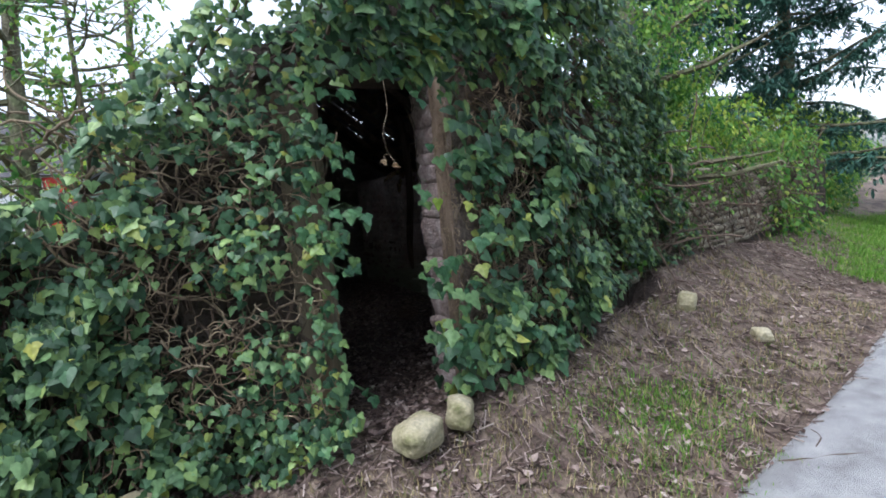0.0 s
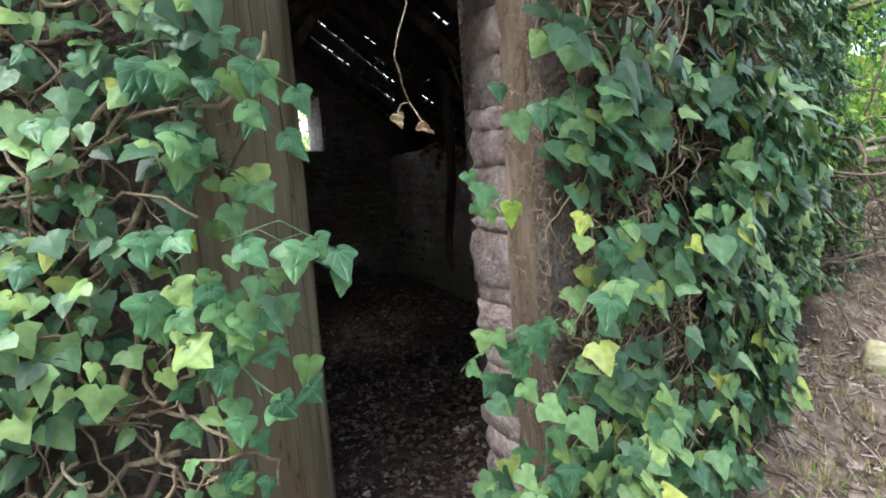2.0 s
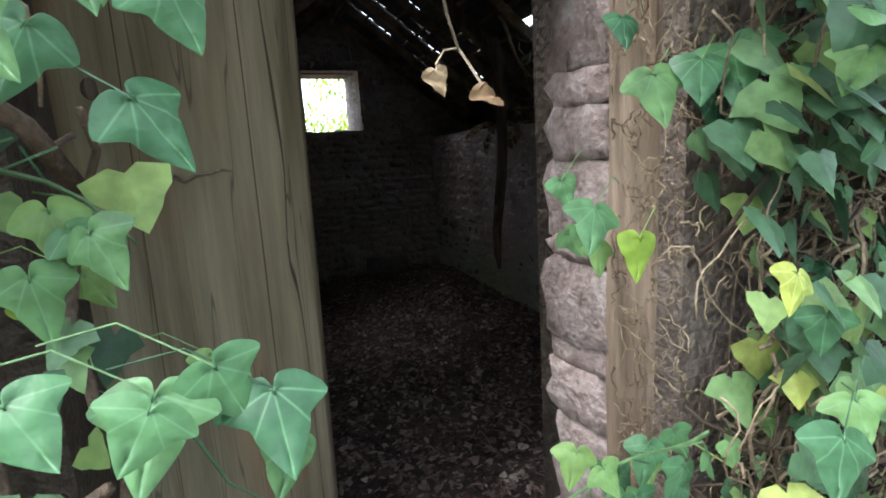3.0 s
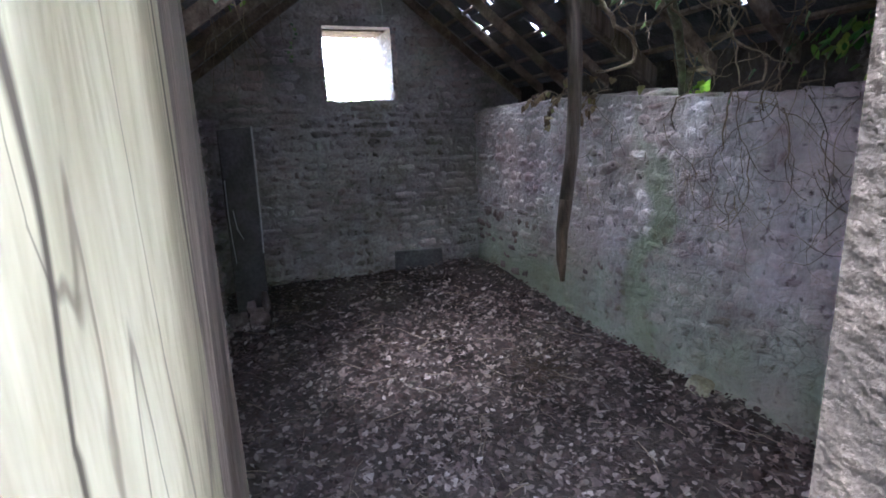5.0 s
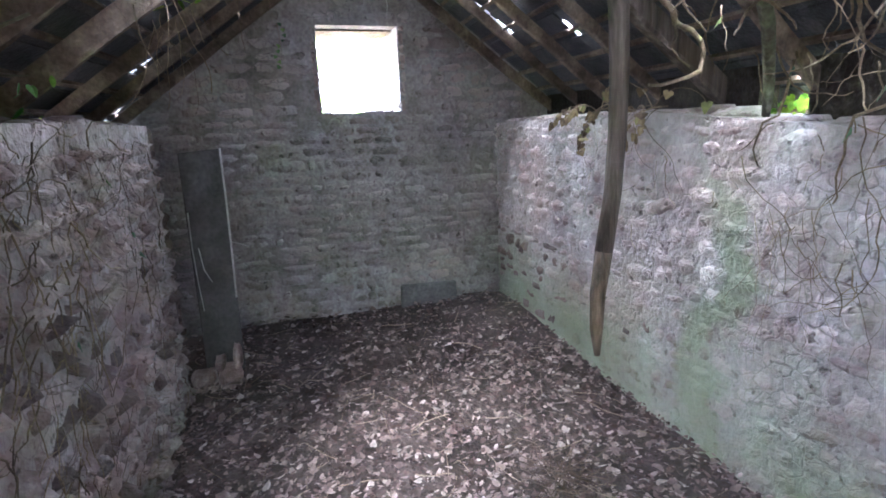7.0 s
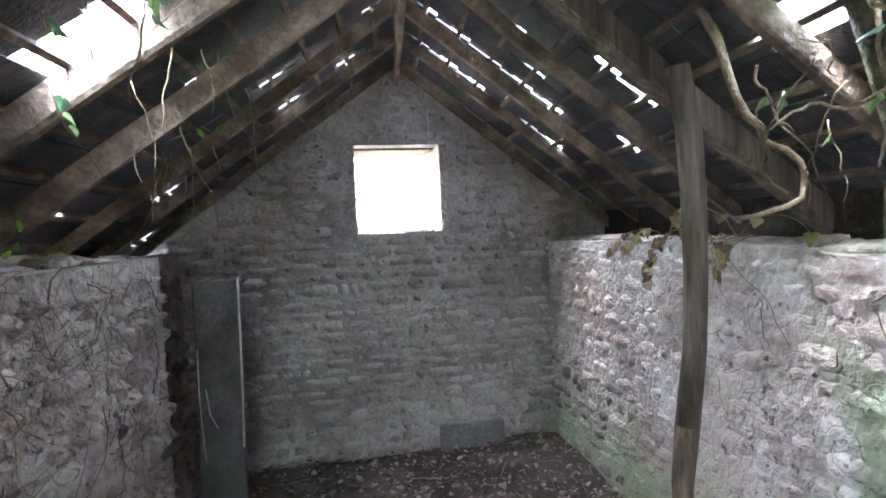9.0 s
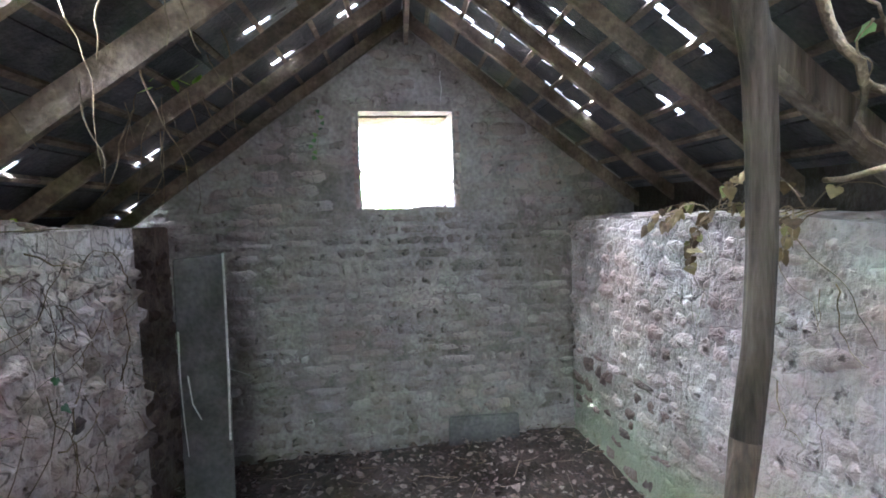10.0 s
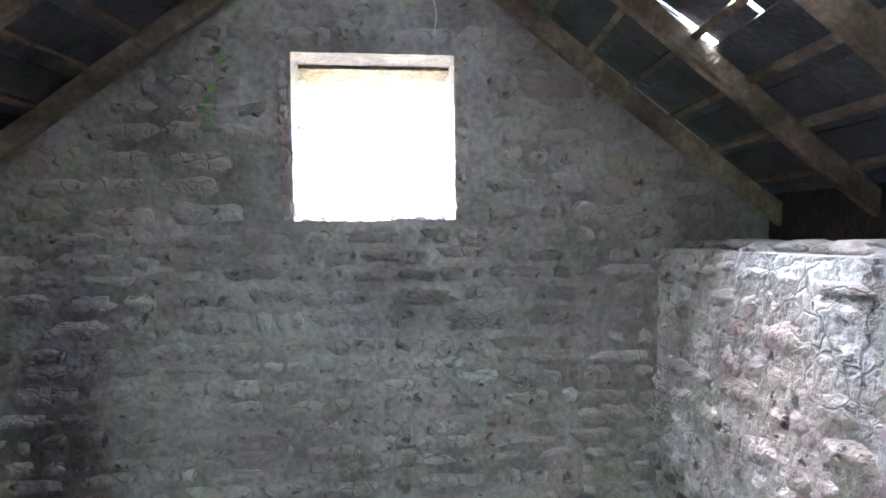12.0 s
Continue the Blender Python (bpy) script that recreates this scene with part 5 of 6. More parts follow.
for k in range(90):
    x, y = rl.uniform(1.3, 4.5), rl.uniform(1.4, 2.2)
    blades(green, x, y, 6, 0.03, 0.04, rl)
for k in range(1700):
    x = rl.uniform(7.0, 16)
    e = road_edge(x)
    y = e + abs(rl.gauss(0, 0.55)) * (1 if x > 7.5 else 0.6)
    blades(green, x, y, 10, 0.09, 0.12, rl)
tagged(dry.done("dry_grass", M_GRASS_DRY), "straw-coloured dead grass on the bank", "grass", kind="stuff")
tagged(green.done("grass", M_GRASS), "fresh green grass tufts by the lane", "grass", kind="stuff")
boulder(1, (1.325, 2.15, 0.36), (0.12, 0.085, 0.075), 0.3, "large rounded mossy yellow-grey boulder beside the doorway")
boulder(2, (1.57, 2.15, 0.385), (0.08, 0.065, 0.07), 0.9, "small mossy grey boulder behind a larger one")
boulder(3, (0.16, 2.46, 0.32), (0.16, 0.08, 0.08), 0.1, "long flat mossy stone at the foot of the ivy")
boulder(4, (4.1, 2.43, 0.36), (0.09, 0.07, 0.09), 0.4, "pale angular stone set in the earth bank")
boulder(5, (4.25, 1.94, 0.15), (0.08, 0.06, 0.05), 0.9, "pale angular stone lying loose on the bank")

boulder(6, (3.75, 4.62, 0.09), (0.05, 0.07, 0.05), 0.2, "mossy stone lying at the foot of the inner wall")
pile = Heap()
for k in range(150):
    a, d = rl.uniform(0, 6.28), abs(rl.gauss(0, 0.14))
    x, y = 3.05 + d * math.cos(a), 5.15 + d * math.sin(a)
    pile.tube(wander(rl, (x, y, ground_z(x, y) + 0.04 + rl.random() * 0.07), (rl.uniform(-1, 1), rl.uniform(-1, 1), rl.uniform(-0.15, 0.2)), rl.uniform(0.06, 0.2), 4, 0.3), rl.choice((0.002, 0.003)), 3)
tagged(pile.done("twig_heap", M_STEM_DARK), "small heap of dark rotten twigs on dead leaves", "twigs", kind="stuff")

# ---------- lane-side wall, hedge and trees ----------
def wall_along(name, a, b, z0, z1, thick, label):
    d = Vector((b[0] - a[0], b[1] - a[1])).normalized()
    nrm = Vector((-d.y, d.x)) * thick
    bm = bmesh.new()
    add_prism(bm, [a, b, (b[0] + nrm.x, b[1] + nrm.y), (a[0] + nrm.x, a[1] + nrm.y)], "z", z0, z1)
    return tagged(part(name, bm, M_OUTWALL), label, "wall", kind="structure"), d


wall_lane, lane_dir = wall_along("wall_lane", (4.12, 2.98), (11.5, 3.95), -0.2, 1.38, 0.4, "old dry stone wall overgrown with brambles")
rb = random.Random(23)


def clump(heap, r, center, radius, n, kind, size, facing=None, flat=0.8):
    """Leaves strewn through a rough ball, thicker towards its skin."""
    c = Vector(center)
    for _ in range(n):
        d = Vector((r.gauss(0, 1), r.gauss(0, 1), r.gauss(0, 1))).normalized()
        k = radius * r.random() ** 0.45 * (1 + 0.35 * noise.noise(c * 3 + d * 2.1))
        p = c + Vector((d.x * k, d.y * k, d.z * k * flat))
        heap.add(*LEAF[kind], leaf_pose(r, p, facing or (d.x, d.y, 0.2), size * r.uniform(0.6, 1.3), spread=0.8))


brambles = Heap()
for k in range(330):
    u = rb.uniform(0.0, 5.8)
    x, y = 4.12 + lane_dir.x * u, 2.98 + lane_dir.y * u - rb.uniform(0.03, 0.16)
    z = rb.uniform(0.6, 1.6)
    pts = wander(rb, (x, y, z), (rb.uniform(-1, 1), rb.uniform(-0.25, 0.15), rb.uniform(-0.9, 0.5)), rb.uniform(0.3, 0.9), 8, 0.3, (0, 0, -0.05))
    brambles.tube(pts, rb.choice((0.003, 0.004, 0.006, 0.009)), 4)
tagged(brambles.done("brambles", M_STEM_DARK), "dry brown bramble stems tangled over the stone wall", "brambles", kind="stuff")
wall_leaves = Heap()
for k in range(60):
    u = rb.uniform(-0.2, 5.8)
    x, y = 4.12 + lane_dir.x * u, 2.98 + lane_dir.y * u
    z = rb.choice((rb.uniform(1.25, 1.7), rb.uniform(1.3, 1.9), rb.uniform(0.7, 1.2)))
    clump(wall_leaves, rb, (x, y - 0.05, z), rb.uniform(0.14, 0.3), 55, "oval", 0.05)
tagged(wall_leaves.done("wall_shrubs", M_BUSH), "mixed green shrub leaves growing over the stone wall", "shrub", kind="stuff")


def hedge(name, label, spots, material, size, n, r, kind="oval"):
    h = Heap()
    for x, y, z, rad in spots:
        clump(h, r, (x, y, z), rad, n, kind, size)
    return tagged(h.done(name, material), label, "hedge", kind="stuff")


spots = []
for k in range(95):
    u = rb.uniform(0.6, 16)
    spots.append((4.2 + 0.985 * u + rb.uniform(-0.3, 0.3), 3.35 + 0.15 * u + rb.uniform(0.0, 0.8), rb.uniform(1.4, 2.5), rb.uniform(0.25, 0.5)))
hedge("hedge_top", "sunlit yellow-green hedge behind the stone wall", spots, M_BUSH_LIGHT, 0.075, 150, rb)
spots = [(rb.uniform(8.0, 24), 0, rb.uniform(0.4, 1.6), rb.uniform(0.35, 0.6)) for k in range(110)]
spots = [(x, lerp_table(x, FACE_Y) + rb.uniform(-0.1, 0.8), z, q) for x, y, z, q in spots]
hedge("lane_hedge", "clipped green hedge along the lane", spots, M_BUSH, 0.075, 190, rb)
# added unseen hedge across the lane, behind the walk's start: cuts low sky light
spots = [(x * 0.5 + rb.uniform(-0.2, 0.2), -3.3 - rb.random() * 0.7, z + rb.uniform(-0.2, 0.2), rb.uniform(0.5, 0.7)) for x in range(-24, 27) for z in (0.4, 1.1, 1.8, 2.5, 3.2, 3.8)]
spots = [(x, y + road_edge(x) - 1.27, z, q) for x, y, z, q in spots]
hedge("roadside_hedge", "unseen tall hedge added across the lane to hold back sky light", spots, M_BUSH, 0.16, 90, rb)
# shrubs massed to the side of the shed, above the wall
spots = [(rb.uniform(3.7, 6.4), rb.uniform(3.2, 4.6), rb.uniform(1.6, 3.4), rb.uniform(0.2, 0.4)) for k in range(80)]
hedge("side_shrubs", "loose dark evergreen shrub beside the shed", spots, M_BUSH, 0.055, 95, rb)


def limb_set(r, base, height, radius, limbs, reach, droop, start=0.25):
    """Trunk line and limb lines of a tree."""
    trunk = wander(r, base, (r.uniform(-0.08, 0.08), r.uniform(-0.08, 0.08), 1), height, 10, 0.06, (0, 0, 0.1))
    arms = []
    for k in range(limbs):
        h = start + (0.97 - start) * k / limbs
        i = min(9, int(h * 10))
        p = trunk[i].lerp(trunk[i + 1], h * 10 - i)
        a = r.uniform(0, 6.283)
        L = reach * (1.1 - 0.75 * h) * r.uniform(0.7, 1.2)
        arms.append((wander(r, p, (math.cos(a), math.sin(a), r.uniform(-0.1, 0.5)), L, 7, 0.16, (0, 0, droop)), radius * (1 - h) * 0.4 + 0.012))
    return trunk, arms


def conifer(seed, base, height, reach):
    r = random.Random(seed)
    tree = empty("conifer", *base)
    tagged(tree, "tall dark blue-green conifer with drooping branches", "tree", group="conifers by the lane")
    back = tree.matrix_basis.inverted()
    trunk, arms = limb_set(r, base, height, 0.2, 54, reach, -0.035, 0.12)
    h = Heap()
    h.tube(trunk, [0.2 * (1 - 0.9 * i / 10) for i in range(11)], 9)
    ob = h.done("trunk", M_BARK, tree, True)
    ob.matrix_parent_inverse = back
    f = Heap()
    for pts, rad in arms:
        h = Heap()
        h.tube(pts, [0.6 * rad * (1 - 0.85 * i / 7) for i in range(8)], 5)
        ob = h.done("limb", M_BARK, tree)
        ob.matrix_parent_inverse = back
        for i in range(1, 8):
            for s in range(6):
                p = pts[i].lerp(pts[i - 1], r.random())
                tip = wander(r, p, (r.uniform(-1, 1), r.uniform(-1, 1), r.uniform(-0.6, 0.1)), r.uniform(0.3, 0.7), 4, 0.2, (0, 0, -0.12))
                for q in range(4):
                    for w in range(5):
                        c = tip[q].lerp(tip[q + 1], r.random())
                        f.add(*LEAF["slim"], leaf_pose(r, c, (r.uniform(-1, 1), r.uniform(-1, 1), 1), r.uniform(0.08, 0.19), droop=0.5, spread=0.9))
    ob = f.done("crown", M_NEEDLE, tree)
    ob.matrix_parent_inverse = back
    return tree


conifer(41, (12.6, 4.9, 0.2), 9.0, 3.2)
conifer(42, (9.6, 6.0, 0.3), 8.0, 2.6)


def thin_tree(seed, base, height, radius, reach, label, leaves=260, size=0.07, material=M_BUSH, limbs=22):
    r = random.Random(seed)
    tree = empty("tree", *base)
    tagged(tree, label, "tree", group="trees behind the wall")
    back = tree.matrix_basis.inverted()
    trunk, arms = limb_set(r, base, height, radius, limbs, reach, 0.03, 0.2)
    h = Heap()
    h.tube(trunk, [radius * (1 - 0.8 * i / 10) for i in range(11)], 10)
    ob = h.done("trunk", M_BARK, tree, True)
    ob.matrix_parent_inverse = back
    f = Heap()
    for pts, rad in arms:
        h = Heap()
        h.tube(pts, [rad * (1 - 0.8 * i / 7) for i in range(8)], 5)
        for s in range(5):
            i = r.randint(2, 6)
            sub = wander(r, pts[i], (r.uniform(-1, 1), r.uniform(-1, 1), r.uniform(-0.3, 0.9)), reach * 0.4, 5, 0.3)
            h.tube(sub, [0.007, 0.006, 0.005, 0.004, 0.003, 0.002], 4)
            for w in range(leaves // limbs):
                k = r.randint(1, 4)
                f.add(*LEAF[r.choice(("oval", "heart"))], leaf_pose(r, sub[k].lerp(sub[k + 1], r.random()) + Vector((r.gauss(0, 0.06), r.gauss(0, 0.06), r.gauss(0, 0.06))), (r.uniform(-1, 1), -1, 0.3), size * r.uniform(0.6, 1.2), spread=0.8))
        ob = h.done("limb", M_BARK, tree)
        ob.matrix_parent_inverse = back
    ob = f.done("crown", material, tree)
    ob.matrix_parent_inverse = back
    return tree


thin_tree(51, (0.02, 6.2, 0.2), 5.5, 0.12, 1.8, "slender mossy tree with light spring leaves", 240, 0.055, M_BUSH_LIGHT)
thin_tree(52, (0.9, 8.6, 0.2), 6.0, 0.09, 1.8, "bare slender tree with few young leaves", 160, 0.05)
thin_tree(53, (-0.5, 7.6, 0.2), 6.0, 0.08, 1.7, "thin leafless tree against white sky", 110, 0.05)
thin_tree(54, (5.4, 3.9, 0.3), 5.0, 0.15, 2.2, "old shrubby tree leaning out of the stone wall", 1100, 0.05)
thin_tree(55, (0.45, 5.0, 0.2), 3.4, 0.05, 1.3, "spindly elder bush behind the garden wall", 330, 0.05)
thin_tree(56, (-1.4, 5.6, 0.2), 5.0, 0.1, 1.8, "slender tree with thin grey branches", 220, 0.06)
# bushes behind the garden wall, and beyond the rear window
spots = [(rb.uniform(-2.6, 0.75), rb.uniform(3.6, 6.6), rb.uniform(0.6, 1.6), rb.uniform(0.3, 0.5)) for k in range(15)]
hedge("garden_bushes", "bright yellow-green bushes behind the garden wall", spots, M_BUSH_LIGHT, 0.07, 130, rb)
spots = [(rb.uniform(0.5, 8), rb.uniform(11, 15), rb.uniform(0.4, 3.3), rb.uniform(0.5, 0.9)) for k in range(60)]
hedge("eaves_bushes", "sunlit green bushes beside the broken eaves", [(rb.uniform(5.2, 6.6), rb.uniform(5.0, 7.2), rb.uniform(0.9, 2.1), rb.uniform(0.3, 0.5)) for k in range(12)], M_BUSH_LIGHT, 0.07, 130, rb)
hedge("rear_bushes", "pale green bushes outside the rear window", spots, M_BUSH_LIGHT, 0.11, 130, rb)
# far woods all round
far = Heap()
for k in range(230):
    a = 2 * math.pi * k / 230 + rb.uniform(-0.02, 0.02)
    d = rb.uniform(34, 46)
    if abs(math.degrees(a) - 12) < 7:
        d += 25
    c = (math.cos(a) * d + 2, math.sin(a) * d + 3, rb.uniform(0.3, 1.8))
    clump(far, rb, c, rb.uniform(1.4, 2.4), 110, "oval", 0.7)
tagged(far.done("far_woods", M_BUSH), "distant green woods round the fields", "woods", kind="stuff")

# leafy sprig in the broken eaves
sprig = Heap()
for x, y, z in ((4.28, 5.06, 1.74), (4.33, 5.16, 1.72), (4.25, 5.22, 1.68)):
    clump(sprig, rb, (x, y, z), 0.11, 16, "heart", 0.05)
tagged(sprig.done("eaves_sprig", M_BUSH_LIGHT), "bright green leafy sprig growing through the broken eaves", "sprig", kind="stuff")

# white cottage with a red door behind the trees
M_RENDER = mat("white_render", [(0.68, 0.68, 0.67), (0.78, 0.78, 0.77), (0.82, 0.82, 0.81)], scale=1.5, fine=40, bump=0.2)
M_RED = mat("red_paint", [(0.42, 0.03, 0.03), (0.55, 0.05, 0.04)], rough=0.5, scale=3, fine=40, bump=0.1)
M_DARKGLASS = mat("dark_window", [(0.03, 0.035, 0.04), (0.05, 0.055, 0.06)], rough=0.1, scale=1, fine=5, bump=0.0, spec=0.6)
house = empty("house", -1.0, 20.0, 0.0)
tagged(house, "distant white rendered cottage with a red door", "house")
for nm, box, mt in (("wall", (-5, 3, 0, 6, 0.0, 3.0), M_RENDER), ("door", (0.8, 1.7, -0.06, 0.02, 0.9, 2.9), M_RED), ("window", (-2.6, -1.4, -0.05, 0.02, 1.1, 2.3), M_DARKGLASS), ("window", (-4.2, -3.2, -0.05, 0.02, 1.1, 2.3), M_DARKGLASS)):
    bm = bmesh.new()
    add_prism(bm, [(box[0], box[4]), (box[1], box[4]), (box[1], box[5]), (box[0], box[5])], "y", box[2], box[3])
    bmesh.ops.bevel(bm, geom=list(bm.edges), offset=0.015, segments=1, affect='EDGES')
    part(nm, bm, mt, house)
bm = bmesh.new()
add_prism(bm, [(-0.4, 2.95), (6.4, 2.95), (3.0, 5.2)], "x", -5.3, 3.3)
part("roof", bm, M_SLATE, house)

# ---------- climbing roots and vines inside ----------
rv2 = random.Random(29)


def creeper(name, label, lines, material, leaves=(), category="vine"):
    h = Heap()
    for pts, rad in lines:
        h.tube(pts, [rad * (1 - 0.6 * i / len(pts)) for i in range(len(pts))], 5)
    ob = h.done(name, material, None, True)
    tagged(ob, label, category, kind="stuff" if len(lines) > 9 else "")
    if leaves:
        f = Heap()
        for p, facing, size, kind in leaves:
            f.add(*LEAF[kind], leaf_pose(rv2, Vector(p), facing, size, spread=0.6))
        lo = f.done("leaves", M_IVY, ob)
        tagged(lo, kind="stuff")
    return ob


# right wall: roots running down from the eaves
for grp, (ya, yb, n) in enumerate(((4.55, 5.0, 22), (3.7, 4.55, 60), (5.0, 6.3, 12))):
    lines = []
    for k in range(n):
        y, z = rv2.uniform(ya, yb), rv2.uniform(1.1, 1.75)
        q = wander(rv2, (0, y, z), (0, rv2.uniform(-0.6, 0.6), -1), rv2.uniform(0.2, 0.75), 12, 0.5)
        lines.append(([Vector((xr(p.y) - 0.022 - 0.01 * abs(math.sin(i * 2.1 + k)), p.y, max(0.12, p.z))) for i, p in enumerate(q)], rv2.choice((0.001, 0.0014, 0.002, 0.0028))))
    creeper("wall_roots", "dry brown ivy roots clinging to the whitewashed wall", lines, M_STEM)
# left wall: a dense net of roots
for ya, yb, n in ((3.66, 4.6, 150), (4.6, 5.4, 110), (5.4, 6.6, 50)):
    lines, lv = [], []
    for k in range(n):
        y, z = rv2.uniform(ya, yb), rv2.uniform(0.2, 1.7)
        q = wander(rv2, (0, y, z), (0, rv2.uniform(-1, 1), rv2.uniform(-1, 0.6)), rv2.uniform(0.25, 0.9), 10, 0.45)
        pts = [Vector((xl(p.y) + 0.02 + 0.012 * abs(math.sin(i * 1.9 + k)), p.y, min(1.74, max(0.12, p.z)))) for i, p in enumerate(q)]
        lines.append((pts, rv2.choice((0.001, 0.0014, 0.002, 0.003))))
        if rv2.random() < 0.04:
            lv.append((pts[5] + Vector((0.02, 0, 0)), (1, -0.4, 0), 0.035, "ivy"))
    creeper("wall_roots", "net of dry ivy roots on the flaking wall", lines, M_STEM, lv)
# tangle hanging from the torn roof over the right wall
for ya, yb, n in ((4.5, 5.2, 26), (3.9, 4.6, 34)):
    lines, lv = [], []
    for k in range(n):
        y = rv2.uniform(ya, yb)
        x = rv2.uniform(3.25, 3.95)
        z = roof_z(x + 0.12 * (7.6 - y)) - 0.1
        q = wander(rv2, (x, y, z), (rv2.uniform(-0.6, 0.6), rv2.uniform(-0.6, 0.6), -0.9), rv2.uniform(0.15, 0.5), 12, 0.5, (0, 0, -0.1))
        pts = [Vector((min(p.x, xr(p.y) - 0.03) if p.z < 1.66 else p.x, p.y, p.z)) for p in q]
        lines.append((pts, rv2.choice((0.0025, 0.0035, 0.005, 0.007))))
        if rv2.random() < 0.4:
            lv.append((pts[rv2.randint(0, 5)], (-0.5, 0.5, 0.3), 0.05, "ivy"))
    creeper("hanging_roots", "tangled bare ivy stems hanging from the torn roof", lines, M_STEM, lv)
# one thick crooked root by the big rafter
creeper("thick_root", "thick pale crooked ivy root looping under the rafters", [
    ([Vector(p) for p in ((3.33, 5.22, 2.47), (3.359, 5.2, 2.431), (3.40, 5.19, 2.35), (3.441, 5.2, 2.254), (3.48, 5.21, 2.18), (3.507, 5.2, 2.122), (3.54, 5.18, 2.08), (3.575, 5.2, 2.037), (3.62, 5.22, 2.03), (3.657, 5.2, 2.011), (3.70, 5.19, 1.97), (3.729, 5.2, 1.932), (3.735, 5.21, 1.89), (3.717, 5.2, 1.854), (3.65, 5.19, 1.83), (3.591, 5.2, 1.815), (3.52, 5.2, 1.80), (3.46, 5.2, 1.799))], 0.017),
    ([Vector(p) for p in ((3.575, 5.2, 2.037), (3.60, 5.22, 1.99), (3.58, 5.22, 1.95), (3.61, 5.21, 1.90), (3.66, 5.2, 1.87))], 0.01)], M_STEM)
# leaning branch in the eaves
creeper("fallen_branch", "lichened branch leaning against the eaves", [([Vector(p) for p in ((3.35, 4.75, 2.42), (3.55, 4.83, 2.2), (3.75, 4.92, 1.98), (3.9, 5.02, 1.78), (3.97, 5.08, 1.66))], 0.035)], M_BARK)
# loose strands under the left rafters
lines, lv = [], []
for k in range(26):
    y = rv2.uniform(4.8, 6.6)
    x = rv2.uniform(1.45, 2.1)
    z = roof_z(x + 0.12 * (7.6 - y)) - 0.08
    q = wander(rv2, (x, y, z), (rv2.uniform(-0.4, 0.4), rv2.uniform(-0.4, 0.4), -1), rv2.uniform(0.15, 0.5), 9, 0.3, (0, 0, -0.08))
    lines.append((q, rv2.choice((0.002, 0.003, 0.004))))
    if y < 5.4:
        lv += [(p + Vector((0.02, 0, 0)), (0.6, 0.6, 0.3), rv2.uniform(0.03, 0.05), "ivy") for p in q[1:4]]
creeper("hanging_roots", "thin bare roots dangling under the sooty rafters", lines, M_STEM, lv)
# withered clump of ivy on top of the wall by the pole
for cx, cy, cz, n in ((3.77, 5.96, 1.58, 130), (3.78, 5.62, 1.58, 22)):
    lines, dead = [], Heap()
    for k in range(9):
        q = wander(rv2, (cx + 0.05, cy + rv2.uniform(-0.12, 0.12), cz + 0.14), (rv2.uniform(-0.5, 0.1), rv2.uniform(-0.8, 0.8), rv2.uniform(0.0, 0.8)), 0.32, 9, 0.25, (0, 0, -0.28))
        lines.append((q, 0.003))
    cl = creeper("withered_ivy", "withered clump of curled brown ivy on the wall", lines, M_STEM, category="ivy")
    for k in range(n):
        p = lines[k % 9][0][rv2.randint(3, 9)]
        dead.add(*LEAF[rv2.choice(("heart", "ivy2", "oval"))], leaf_pose(rv2, p, (-1, -0.6, 0), rv2.uniform(0.035, 0.06), spread=0.8))
    tagged(dead.done("dead_leaves", M_WITHERED, cl), kind="stuff")
# green sprig beside the window and a strand above it
lines = [(wander(rv2, (2.17, YG - 0.03, 2.42), (0, 0, -1), 0.3, 8, 0.2), 0.002)]
creeper("window_sprig", "small ivy sprig growing on the gable beside the window", lines, M_STEM, [(p + Vector((rv2.uniform(-0.04, 0.04), -0.01, 0)), (0, -1, 0), 0.03, "ivy") for p in lines[0][0]], "ivy")
creeper("window_strand", "dusty strand hanging above the window", [([Vector((2.985, YG - 0.03, z)) + Vector((0.006 * math.sin(z * 40), 0, 0)) for z in (2.68, 2.62, 2.56, 2.5, 2.46)], 0.003)], M_CABLE)
# strands on the partition
creeper("partition_strand", "thin pale root hanging on the slab partition", [([Vector(p) for p in ((1.50, 6.815, 1.22), (1.495, 6.815, 1.0), (1.50, 6.815, 0.8), (1.51, 6.815, 0.6))], 0.005), ([Vector(p) for p in ((1.53, 6.815, 1.0), (1.545, 6.81, 0.86), (1.58, 6.81, 0.78))], 0.004), ([Vector(p) for p in ((1.72, 6.81, 1.02), (1.78, 6.8, 1.0), (1.82, 6.8, 0.98))], 0.003)], M_CABLE)

# ---------- pieces of the walls ----------
BARE_STONES = stone_meshes(12, M_BARE)
rubble(wall_rear, GABLE_STONES, 31, (gx0, YG), (1, 0), (0, -1), gx1 - gx0, 0.02, 2.95, in_gable, (0.12, 0.34), (0.06, 0.12), 0.012)
rubble(wall_right, RIGHT_STONES, 32, (xr(3.08), 3.08), (0.03, 0.99955), (-1, 0.03), 4.52, 0.02, 1.68, lambda c, z: z < 1.62, (0.08, 0.26), (0.05, 0.13), 0.009, odd=BARE_STONES, odd_at=lambda c, z: 0.6 if c > 3.3 else 0.03, deep=0.06, sunk=-0.6)
rubble(wall_left, LEFT_STONES, 33, (xl(3.62), 3.62), (0.05 / 1.00125, 1 / 1.00125), (1, -0.05), 3.04, 0.02, 1.72, lambda c, z: z < 1.68, (0.07, 0.24), (0.045, 0.12), 0.018, odd=BARE_STONES, odd_at=lambda c, z: 0.35, deep=0.1, sunk=0.1)
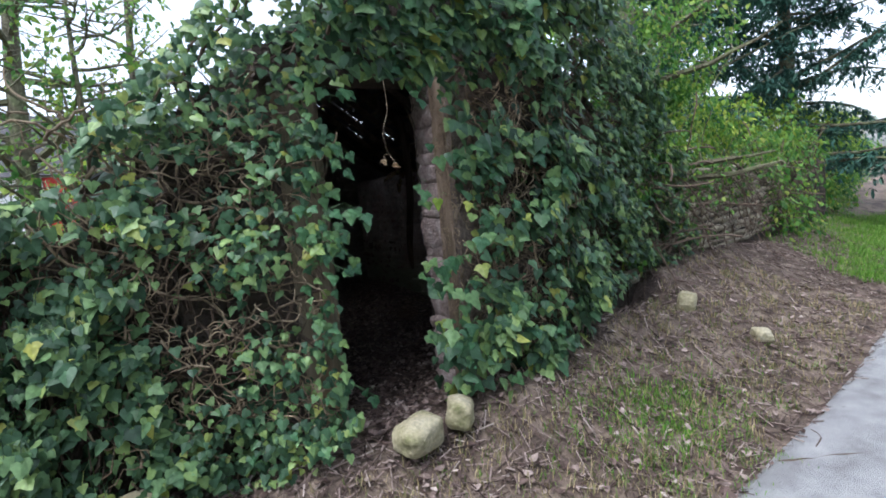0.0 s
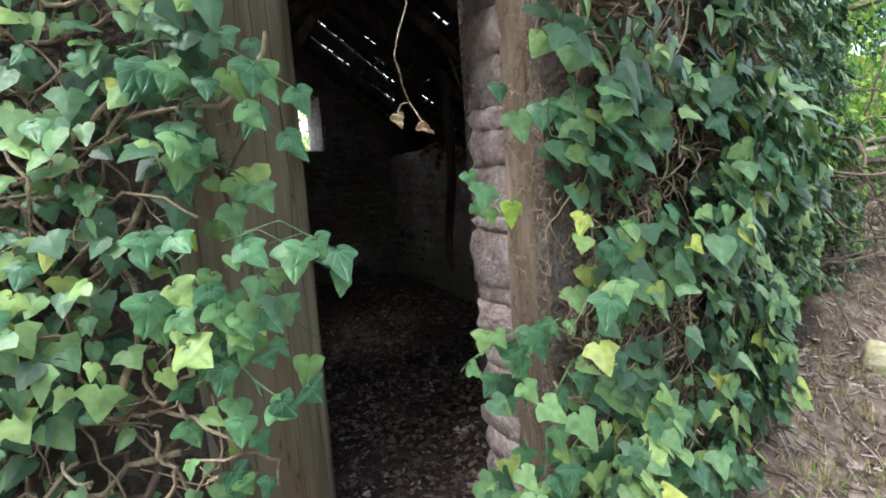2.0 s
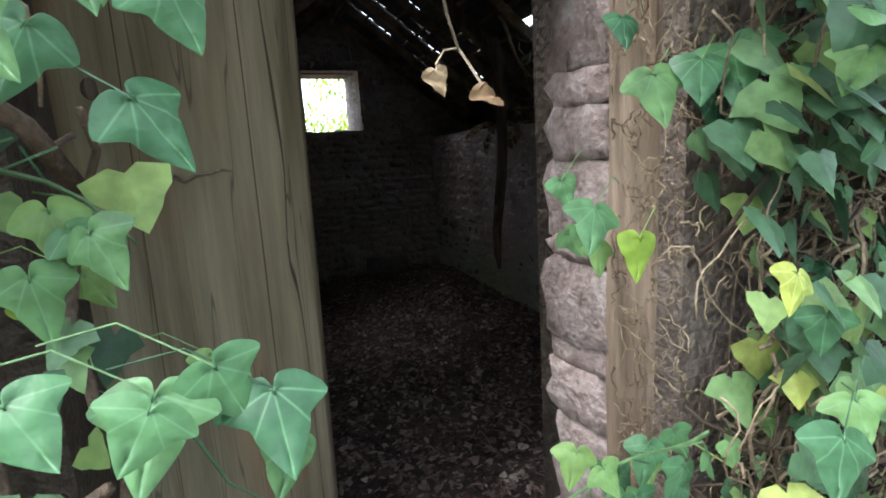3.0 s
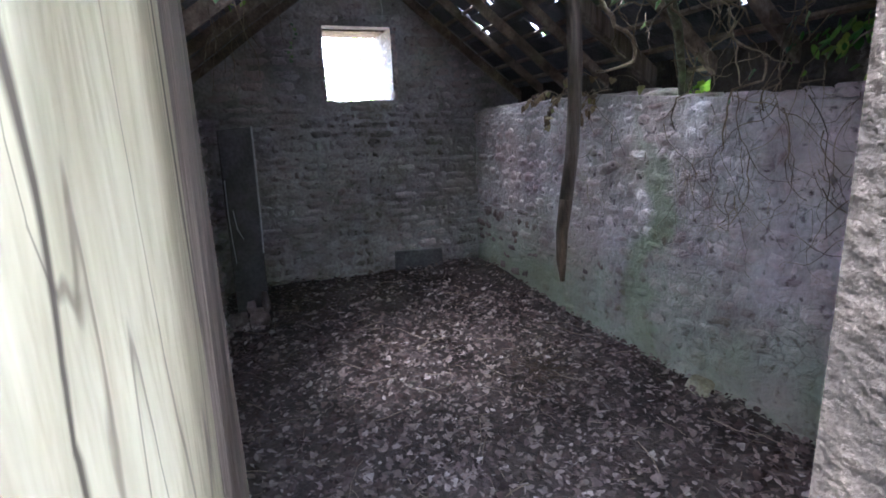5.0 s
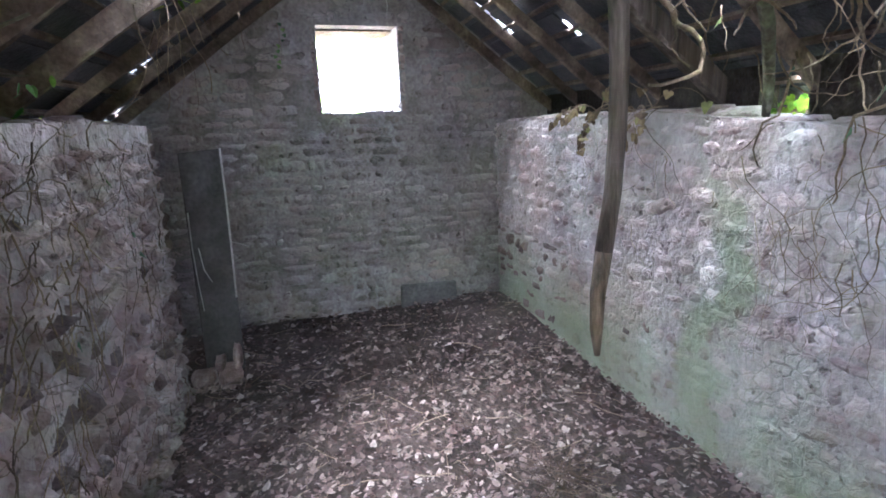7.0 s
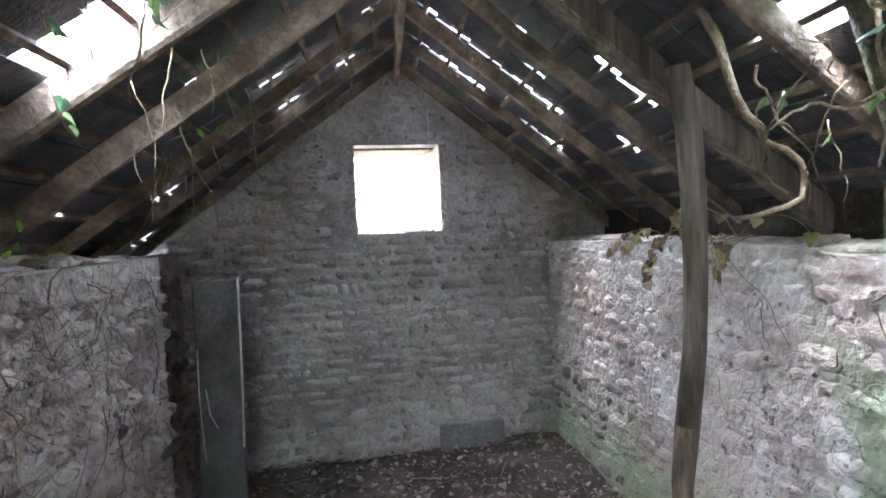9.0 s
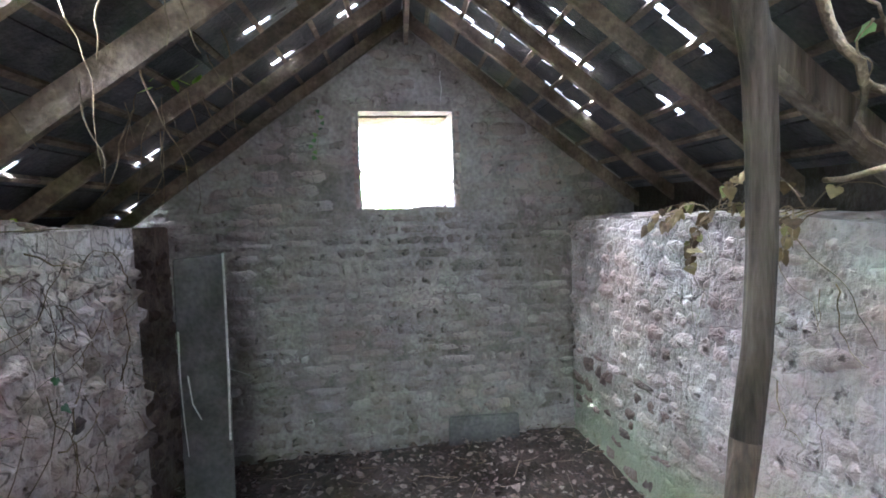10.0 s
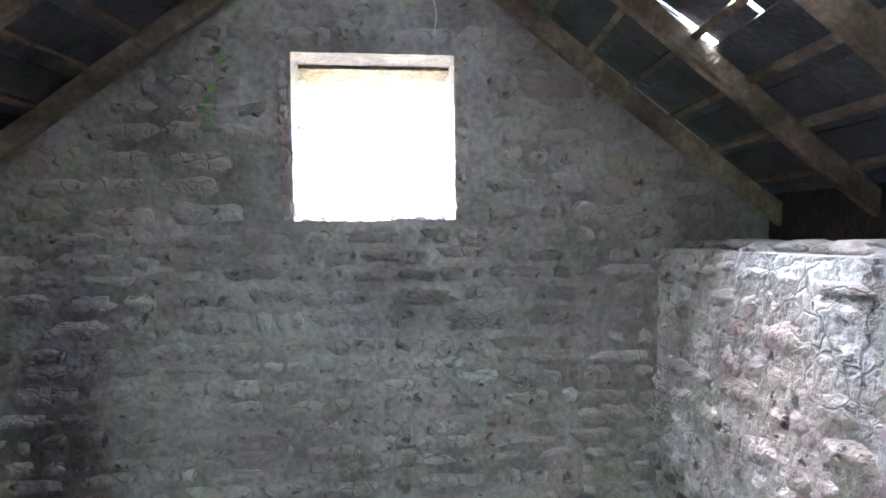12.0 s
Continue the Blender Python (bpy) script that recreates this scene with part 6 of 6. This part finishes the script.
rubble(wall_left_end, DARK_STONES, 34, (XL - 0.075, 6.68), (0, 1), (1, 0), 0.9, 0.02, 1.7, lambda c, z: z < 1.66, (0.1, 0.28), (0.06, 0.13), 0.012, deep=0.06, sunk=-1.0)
# loose stones along the tops of the side walls
rc = random.Random(77)
for wall, meshes, y0, y1, fx, top in ((wall_right, RIGHT_STONES, 3.15, 7.5, lambda y: xr(y) + 0.1, lambda y: 1.50 + 0.2 * min(1.0, (y - 3.05) / 2.65) - 0.021 * max(0.0, y - 5.7)), (wall_left, LEFT_STONES, 3.7, 6.6, lambda y: xl(y) - 0.1, lambda y: 1.73)):
    y = y0
    while y < y1:
        w, h = rc.uniform(0.08, 0.24), rc.uniform(0.03, 0.075)
        ob = new("stone", rc.choice(meshes))
        ob.parent = wall
        turn = -math.pi / 2 if wall is wall_right else math.pi / 2
        ob.matrix_local = wall.matrix_basis.inverted() @ Matrix.Translation((fx(y) + rc.uniform(-0.03, 0.03), y + w / 2, top(y) + h * 0.3 - 0.012)) @ Matrix.Rotation(turn + rc.uniform(-0.2, 0.2), 4, 'Z') @ Matrix.Diagonal((w, 0.13, h, 1))
        y += w * rc.uniform(0.95, 1.3)
# ragged stones lining the window opening
for edge_x, lo_z, hi_z, turn in ((wx0, wz0, wz1, math.pi / 2), (wx1, wz0, wz1, -math.pi / 2)):
    for row in range(4):
        z = lo_z
        while z < hi_z - 0.03:
            h = min(rc.uniform(0.05, 0.13), hi_z - z)
            ob = new("stone", rc.choice(LEFT_STONES))
            ob.parent = wall_rear
            ob.matrix_local = Matrix.Translation((edge_x + (1 if turn > 0 else -1) * rc.uniform(-0.012, 0.006), YG + 0.05 + 0.13 * row, z + h / 2)) @ Matrix.Rotation(turn, 4, 'Z') @ Matrix.Diagonal((0.125, 0.04, h, 1))
            z += h
x = wx0
while x < wx1 - 0.03:
    w = min(rc.uniform(0.06, 0.16), wx1 - x)
    ob = new("stone", rc.choice(LEFT_STONES))
    ob.parent = wall_rear
    ob.matrix_local = Matrix.Translation((x + w / 2, YG + 0.1, wz0 - 0.008 + rc.uniform(-0.012, 0.008))) @ Matrix.Diagonal((w, 0.16, 0.045, 1))
    x += w
LANE_STONES = stone_meshes(9, M_OUTSTONE)
rubble(wall_lane, LANE_STONES, 35, (4.12, 2.98), (lane_dir.x, lane_dir.y), (lane_dir.y, -lane_dir.x), 5.0, 0.45, 1.38, lambda c, z: True, (0.12, 0.34), (0.05, 0.1), 0.03)
